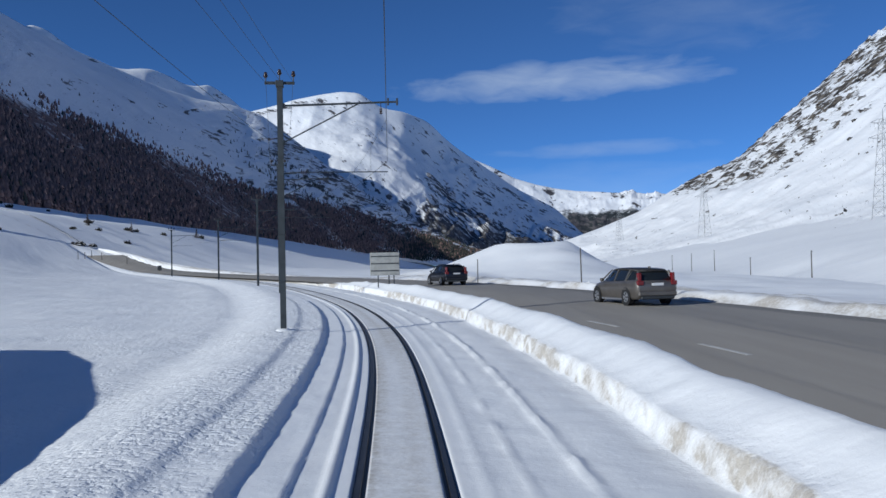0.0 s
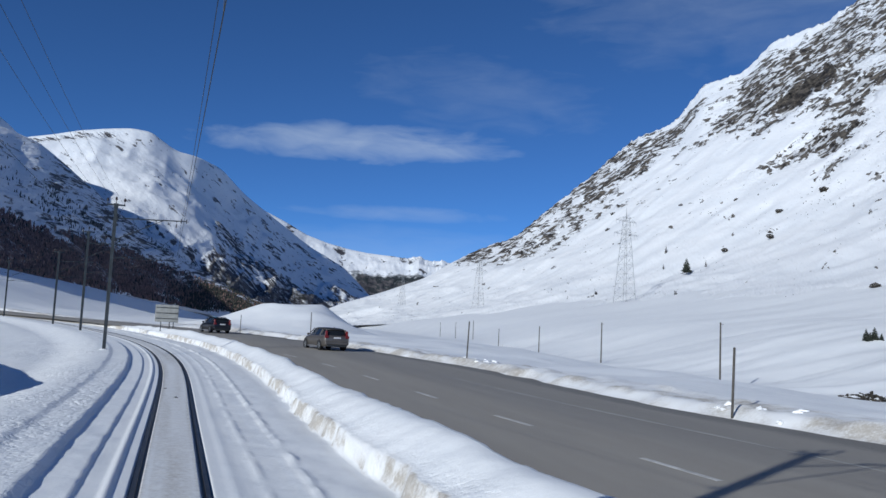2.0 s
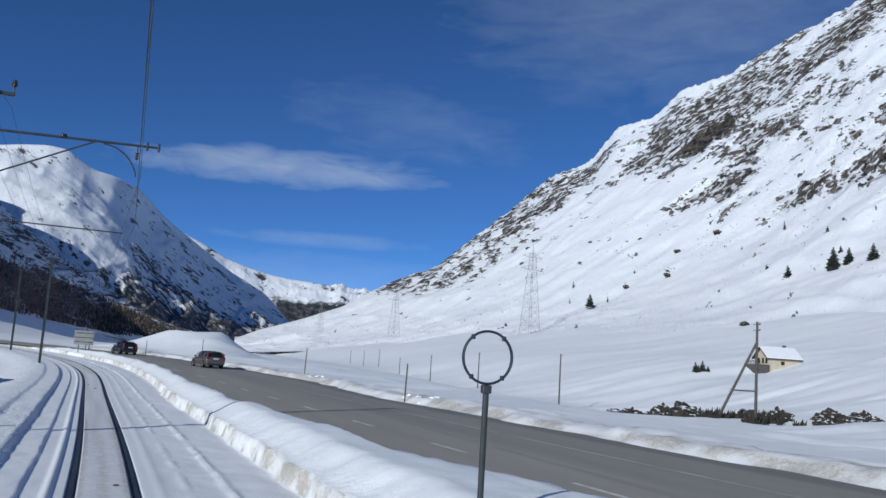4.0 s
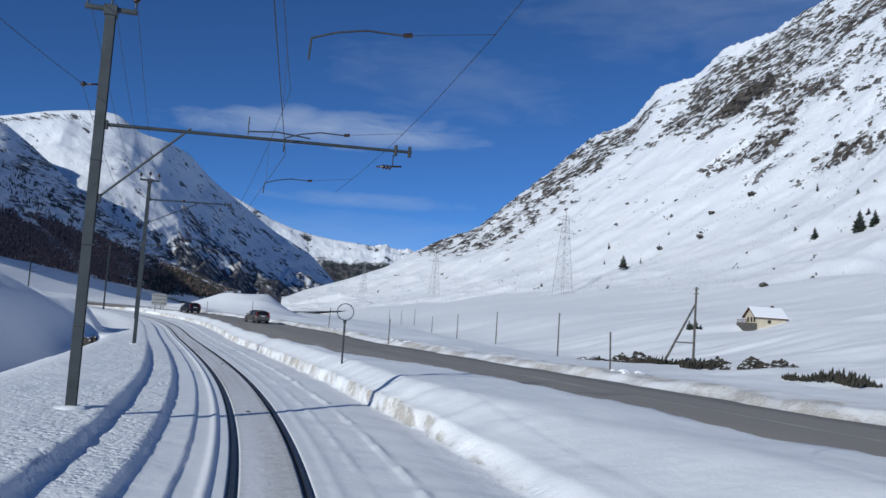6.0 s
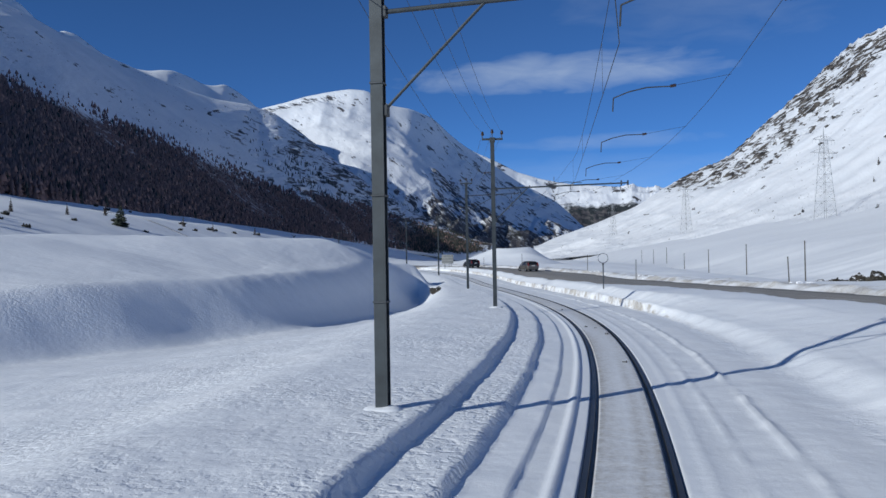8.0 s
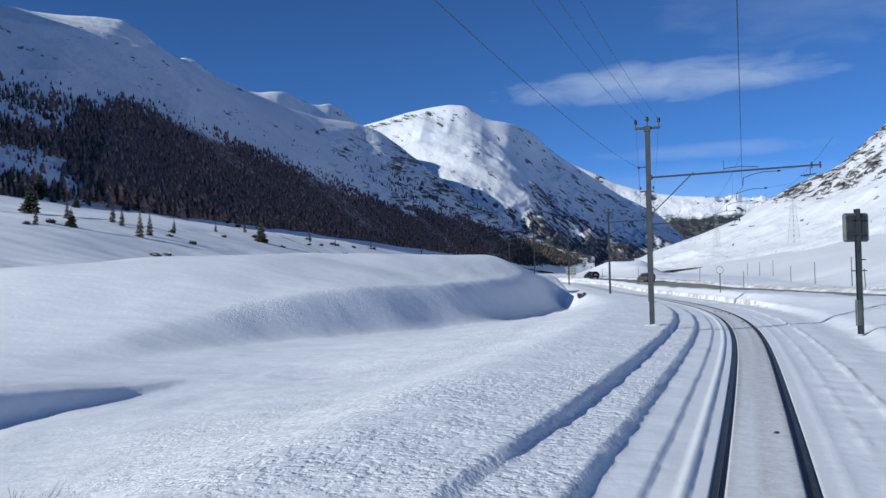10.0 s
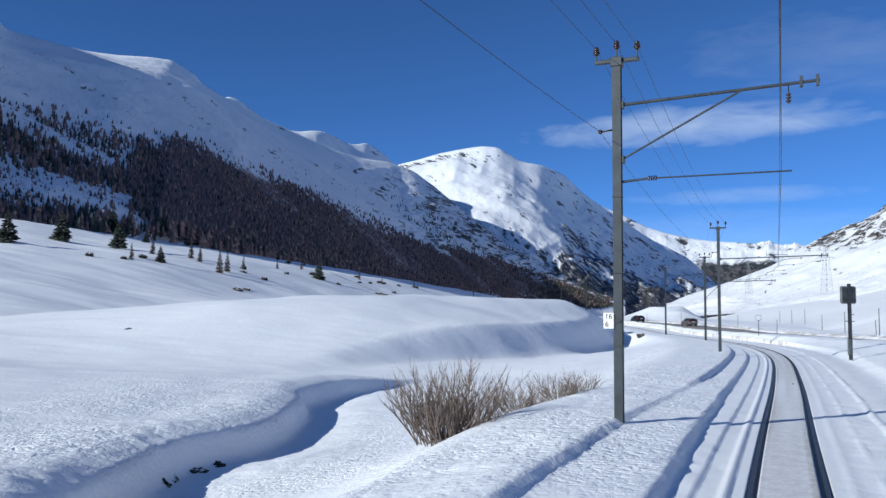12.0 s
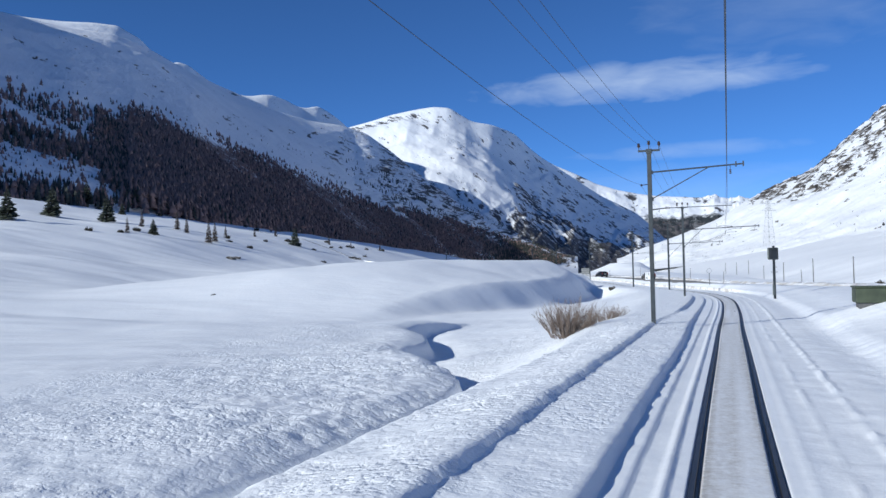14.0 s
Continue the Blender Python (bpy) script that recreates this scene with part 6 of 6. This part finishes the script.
# ---------------------------------------------------------------- cars
def car(name, label, m, paint, rails):
    """An estate car, nose towards +y; base at the tyres' contact."""
    p = thing(name, label, "car", m, "cars on the road")
    # sections along the car: y, half width at sill, at waist, bottom z, waist z
    sec = [(-2.31, 0.70, 0.76, 0.42, 0.86), (-2.24, 0.82, 0.86, 0.30, 0.98), (-2.0, 0.88, 0.90, 0.24, 1.02), (-1.35, 0.90, 0.92, 0.22, 1.00), (-0.4, 0.90, 0.92, 0.22, 0.97), (0.6, 0.90, 0.91, 0.22, 0.95), (1.15, 0.89, 0.89, 0.22, 0.93),
           (1.7, 0.87, 0.84, 0.23, 0.84), (2.1, 0.80, 0.74, 0.27, 0.74), (2.27, 0.66, 0.62, 0.34, 0.62), (2.31, 0.5, 0.5, 0.42, 0.55)]
    bm = bmesh.new()
    rings = []
    for y, a, b, z0, z1 in sec:
        zm = z0 + (z1 - z0) * 0.55
        pts = [(-a * 0.93, z0), (-a, z0 + 0.08), (-b * 1.02, zm), (-b * 0.985, z1 - 0.06), (-b * 0.93, z1), (b * 0.93, z1), (b * 0.985, z1 - 0.06), (b * 1.02, zm), (a, z0 + 0.08), (a * 0.93, z0)]
        rings.append([bm.verts.new((x, y, z)) for x, z in pts])
    for r0, r1 in zip(rings, rings[1:]):
        for q in range(10):
            bm.faces.new((r0[q], r0[(q + 1) % 10], r1[(q + 1) % 10], r1[q]))
    bm.faces.new(rings[0])
    bm.faces.new(list(reversed(rings[-1])))
    bmesh.ops.recalc_face_normals(bm, faces=bm.faces)
    part("body", bm, paint, p, "", True)
    # cabin: dark glass all round, with a painted roof and pillars over it
    cab = [(-2.18, 0.80, 0.62, 0.97, 1.13), (-1.92, 0.84, 0.64, 0.99, 1.40), (-1.2, 0.87, 0.66, 0.99, 1.47), (-0.2, 0.87, 0.66, 0.97, 1.49), (0.35, 0.86, 0.64, 0.95, 1.44), (1.18, 0.82, 0.70, 0.93, 0.99)]

    def loft(rows, grow, z_lift):
        b2 = bmesh.new()
        rr = []
        for y, a, b, z0, z1 in rows:
            rr.append([b2.verts.new(c) for c in ((-a - grow, y, z0), (-b - grow, y, z1 - 0.05 + z_lift), (-b * 0.86, y, z1 + z_lift), (b * 0.86, y, z1 + z_lift), (b + grow, y, z1 - 0.05 + z_lift), (a + grow, y, z0))])
        for r0, r1 in zip(rr, rr[1:]):
            for q in range(5):
                b2.faces.new((r0[q], r0[q + 1], r1[q + 1], r1[q]))
        b2.faces.new(rr[0])
        b2.faces.new(list(reversed(rr[-1])))
        bmesh.ops.recalc_face_normals(b2, faces=b2.faces)
        return b2

    part("glazing", loft(cab, 0.0, 0.0), CAR_GLASS, p, "dark tinted windows", True)
    b2 = bmesh.new()
    rr = []
    for y, a, b, z0, z1 in [(-2.02, 0, 0.63, 0, 1.33), (-1.9, 0, 0.645, 0, 1.42), (-1.2, 0, 0.665, 0, 1.48), (-0.2, 0, 0.665, 0, 1.50), (0.38, 0, 0.645, 0, 1.45)]:
        rr.append([b2.verts.new(c) for c in ((-b - 0.015, y, z1 - 0.07), (-b * 0.86, y, z1 + 0.012), (0, y, z1 + 0.03), (b * 0.86, y, z1 + 0.012), (b + 0.015, y, z1 - 0.07))])
    for r0, r1 in zip(rr, rr[1:]):
        for q in range(4):
            b2.faces.new((r0[q], r0[q + 1], r1[q + 1], r1[q]))
    bmesh.ops.solidify(b2, geom=b2.faces[:], thickness=0.03)
    part("roof", b2, paint, p, "", True)
    for s in (-1, 1):
        for (y0, z0, x0), (y1, z1, x1), w in (((1.16, 0.95, 0.825), (0.38, 1.43, 0.66), 0.035), ((-0.25, 0.96, 0.875), (-0.28, 1.45, 0.672), 0.03), ((-1.25, 0.98, 0.88), (-1.35, 1.44, 0.675), 0.035), ((-2.16, 0.98, 0.81), (-1.98, 1.38, 0.65), 0.06)):
            part("pillar", rod(bmesh.new(), (s * x0, y0, z0), (s * x1, y1, z1), w, w * 0.9, 6), paint, p)
        # tail lamp climbing the rear pillar
        bm = box(bmesh.new(), s * 0.60 if s > 0 else -0.86, -2.335, 0.80, 0.86 if s > 0 else -0.60, -2.16, 0.98, 0.02)
        box(bm, s * 0.66 if s > 0 else -0.80, -2.26, 0.96, 0.80 if s > 0 else -0.66, -2.08, 1.30, 0.02)
        part("tail_lamp", bm, TAIL_RED, p, "red tail lamp")
        part("head_lamp", box(bmesh.new(), s * 0.48 if s > 0 else -0.76, 2.12, 0.58, 0.76 if s > 0 else -0.48, 2.26, 0.70, 0.02), PLATE, p)
        part("mirror", box(bmesh.new(), s * 0.88 if s > 0 else -1.04, 0.72, 0.95, 1.04 if s > 0 else -0.88, 0.86, 1.09, 0.025), paint, p)
        for yy in (0.35, -0.8):
            part("door_handle", box(bmesh.new(), s * 0.915 if s > 0 else -0.94, yy - 0.2, 0.80, 0.94 if s > 0 else -0.915, yy, 0.83, 0.006), paint, p)
        part("sill", box(bmesh.new(), s * 0.86 if s > 0 else -0.905, -1.0, 0.20, 0.905 if s > 0 else -0.86, 1.0, 0.27, 0.01), ALLOY, p, "bright sill trim")
        if rails:
            part("roof_rail", rod(bmesh.new(), (s * 0.6, -1.6, 1.52), (s * 0.6, 0.1, 1.55), 0.018, None, 8), STEEL_DARK, p)
        for yy in (1.42, -1.36):
            bm = bmesh.new()
            rod(bm, (s * 0.70, yy, 0.325), (s * 0.925, yy, 0.325), 0.325, None, 24)
            w = part("wheel", bm, RUBBER, p, "black tyre")
            bm = bmesh.new()
            rod(bm, (s * 0.90, yy, 0.325), (s * 0.937, yy, 0.325), 0.225, 0.215, 20)
            part("rim", bm, ALLOY, w, "silver alloy rim")
            # dark bars laid over the solid rim imitate shaded gaps between spokes
            bm = bmesh.new()
            for k in range(5):
                a = k * 1.2566
                box(bm, s * 0.936 if s > 0 else -0.945, yy - 0.03, 0.325 - 0.03, 0.945 if s > 0 else -0.936, yy + 0.03, 0.325 + 0.03)
                a0 = Vector((s * 0.94, yy + 0.09 * math.cos(a + 0.6), 0.325 + 0.09 * math.sin(a + 0.6)))
                a1 = Vector((s * 0.94, yy + 0.19 * math.cos(a + 0.6), 0.325 + 0.19 * math.sin(a + 0.6)))
                rod(bm, a0, a1, 0.022, 0.035, 5)
            part("spoke_gap_shade", bm, STEEL_DARK, w)
            # flat black disc in place of the arch's shaded hollow
            bm = bmesh.new()
            bmesh.ops.create_circle(bm, cap_ends=True, segments=24, radius=0.385, matrix=Matrix.Translation((s * 0.925, yy, 0.34)) @ Matrix.Rotation(radians(90), 4, "Y"))
            bmesh.ops.solidify(bm, geom=bm.faces[:], thickness=0.01)
            part("wheel_arch", bm, BLACK_PAINT, p)
    part("bumper", box(bmesh.new(), -0.84, -2.36, 0.36, 0.84, -2.2, 0.58, 0.05), paint, p)
    part("diffuser", box(bmesh.new(), -0.72, -2.345, 0.24, 0.72, -2.15, 0.37, 0.03), STEEL_DARK, p)
    part("number_plate", box(bmesh.new(), -0.26, -2.335, 0.78, 0.26, -2.315, 0.89, 0.005), PLATE, p, "plain white plate")
    part("rear_wiper", rod(bmesh.new(), (0, -2.17, 1.02), (-0.35, -2.15, 1.06), 0.01, None, 5), BLACK_PAINT, p)
    part("antenna", box(bmesh.new(), -0.02, -1.75, 1.47, 0.02, -1.55, 1.55, 0.008), paint, p)
    return p


def on_road(y, off):
    x = float(road_x(np.array([y]))[0]) + off
    h = math.atan2(float(road_x(np.array([y + 1.0]))[0] - road_x(np.array([y - 1.0]))[0]), 2.0)
    return pose(x, y, ROAD_Z + float(lift(np.array([y]))[0]) - 0.008 * abs(off - 3.7), 0, 0, -math.degrees(h))


CAR_A, CAR_B = 35.0, 62.0
car("estate_car", "bronze-grey estate car on the clear asphalt road", on_road(CAR_A, 5.1), car_paint("bronze_grey_paint", (0.16, 0.145, 0.13)), False)
car("estate_car", "dark blue-black estate car with roof rails on the road", on_road(CAR_B, 4.6), car_paint("blue_black_paint", (0.012, 0.014, 0.022)), True)

# stakes and a small cabinet on the left snowfield
C0 = (0.0, 0.0, 2.56)
for az, el, h in ((-23.5, 1.2, 1.8), (-23.1, 1.2, 1.6), (-22.7, 1.2, 2.2), (-22.1, 1.1, 1.9), (-20.6, 0.8, 2.1)):
    hit = on_slope(az, el, *C0, first=30)
    if hit:
        o = tagged(new("fence_stake", finish("fence_stake", rod(bmesh.new(), (0, 0, -1), (0, 0, h), 0.09, 0.08, 8), POLE_WOOD)), "grey wooden stake standing in the snowfield", "stake", "stakes in the snowfield")
        o.matrix_world = pose(hit[0], hit[1], hit[2], 1.5 * math.sin(az * 9), 1.5 * math.cos(az * 7), 0)
hit = on_slope(-18.6, 0.3, *C0, first=40)
if hit:
    cab = thing("track_cabinet", "small dark equipment cabinet on legs in snow", "cabinet", pose(hit[0], hit[1], hit[2], 0, 0, 15))
    part("body", box(bmesh.new(), -0.4, -0.3, 0.3, 0.4, 0.3, 1.3, 0.04), STEEL_DARK, cab)
    part("leg", box(bmesh.new(), -0.06, -0.06, -1, 0.06, 0.06, 0.3), STEEL_DARK, cab)

# clods that fell between the rails
for k, (u, y, s) in enumerate(((-0.18, -57.0, 0.05), (0.12, -57.6, 0.04), (0.3, -60.2, 0.06), (-0.1, -46.0, 0.04), (0.2, -28.5, 0.04), (0.05, 5.5, 0.045), (0.28, -68.0, 0.05), (-0.3, 8.6, 0.035), (0.22, -97.0, 0.04))):
    boulder(float(track_x(np.array([y]))[0]) + u, y, height(float(track_x(np.array([y]))[0]) + u, y) + 0.01, (s * 1.2, s, s * 0.7), 600 + k, "small dark clod lying between the rails")["group"] = "clods on the track"

# small dark shrubs on the snowfield below the forest
rng3 = random.Random(77)
shrub_meshes = []
for k in range(34):
    az, f = rng3.uniform(-29, -8), rng3.random()
    el = float(el_profile(F_BOT, az)) - 0.15 - 2.0 * f * f
    hit = on_slope(az, el, *C14, first=90)
    if not hit or math.hypot(hit[0] - C14[0], hit[1] - C14[1]) < 190:
        continue
    if len(shrub_meshes) < 4:
        ob = dwarf_pine(hit[0], hit[1], hit[2] - 0.2, rng3.uniform(1.2, 2.4), 800 + k)
        shrub_meshes.append(ob.data)
    else:
        ob = new("dwarf_pine", shrub_meshes[k % 4])
        ob.matrix_world = pose(hit[0], hit[1], hit[2] - 0.2, 0, 0, rng3.uniform(0, 360)) @ Matrix.Diagonal((1, 1, rng3.uniform(0.7, 1.3), 1))
    tagged(ob, "small dark shrub on the snowfield below the forest", "shrub", "shrubs below the forest")


def utility_box(x, y, turn):
    """A low steel box on a recessed plinth, its lid standing a little over the sides."""
    green = plain("green_steel", (0.050, 0.064, 0.036), 0.6, 0.0, 0.4, 2.0)
    thing = tagged(new("utility_box"), "low olive green steel utility box standing in deep snow", "utility box")
    base, foot = 0.72, height(x, y) - 1.0
    bm = bmesh.new()
    box(bm, 0.14, 0.12, foot, 2.55, 1.30, 0.42)
    part("plinth", bm, plain("plinth_concrete", (0.10, 0.10, 0.10), 0.85), thing, "dark concrete plinth")
    bm = bmesh.new()
    box(bm, 0.0, 0.0, 0.42, 2.7, 1.4, 1.08, 0.04)
    part("body", bm, green, thing)
    bm = bmesh.new()
    box(bm, -0.05, -0.05, 1.08, 2.75, 1.45, 1.15, 0.02)
    part("lid", bm, green, thing)
    thing.matrix_world = pose(x, y, base, 0, 0, turn)


utility_box(-6.15, -114.6, -14)
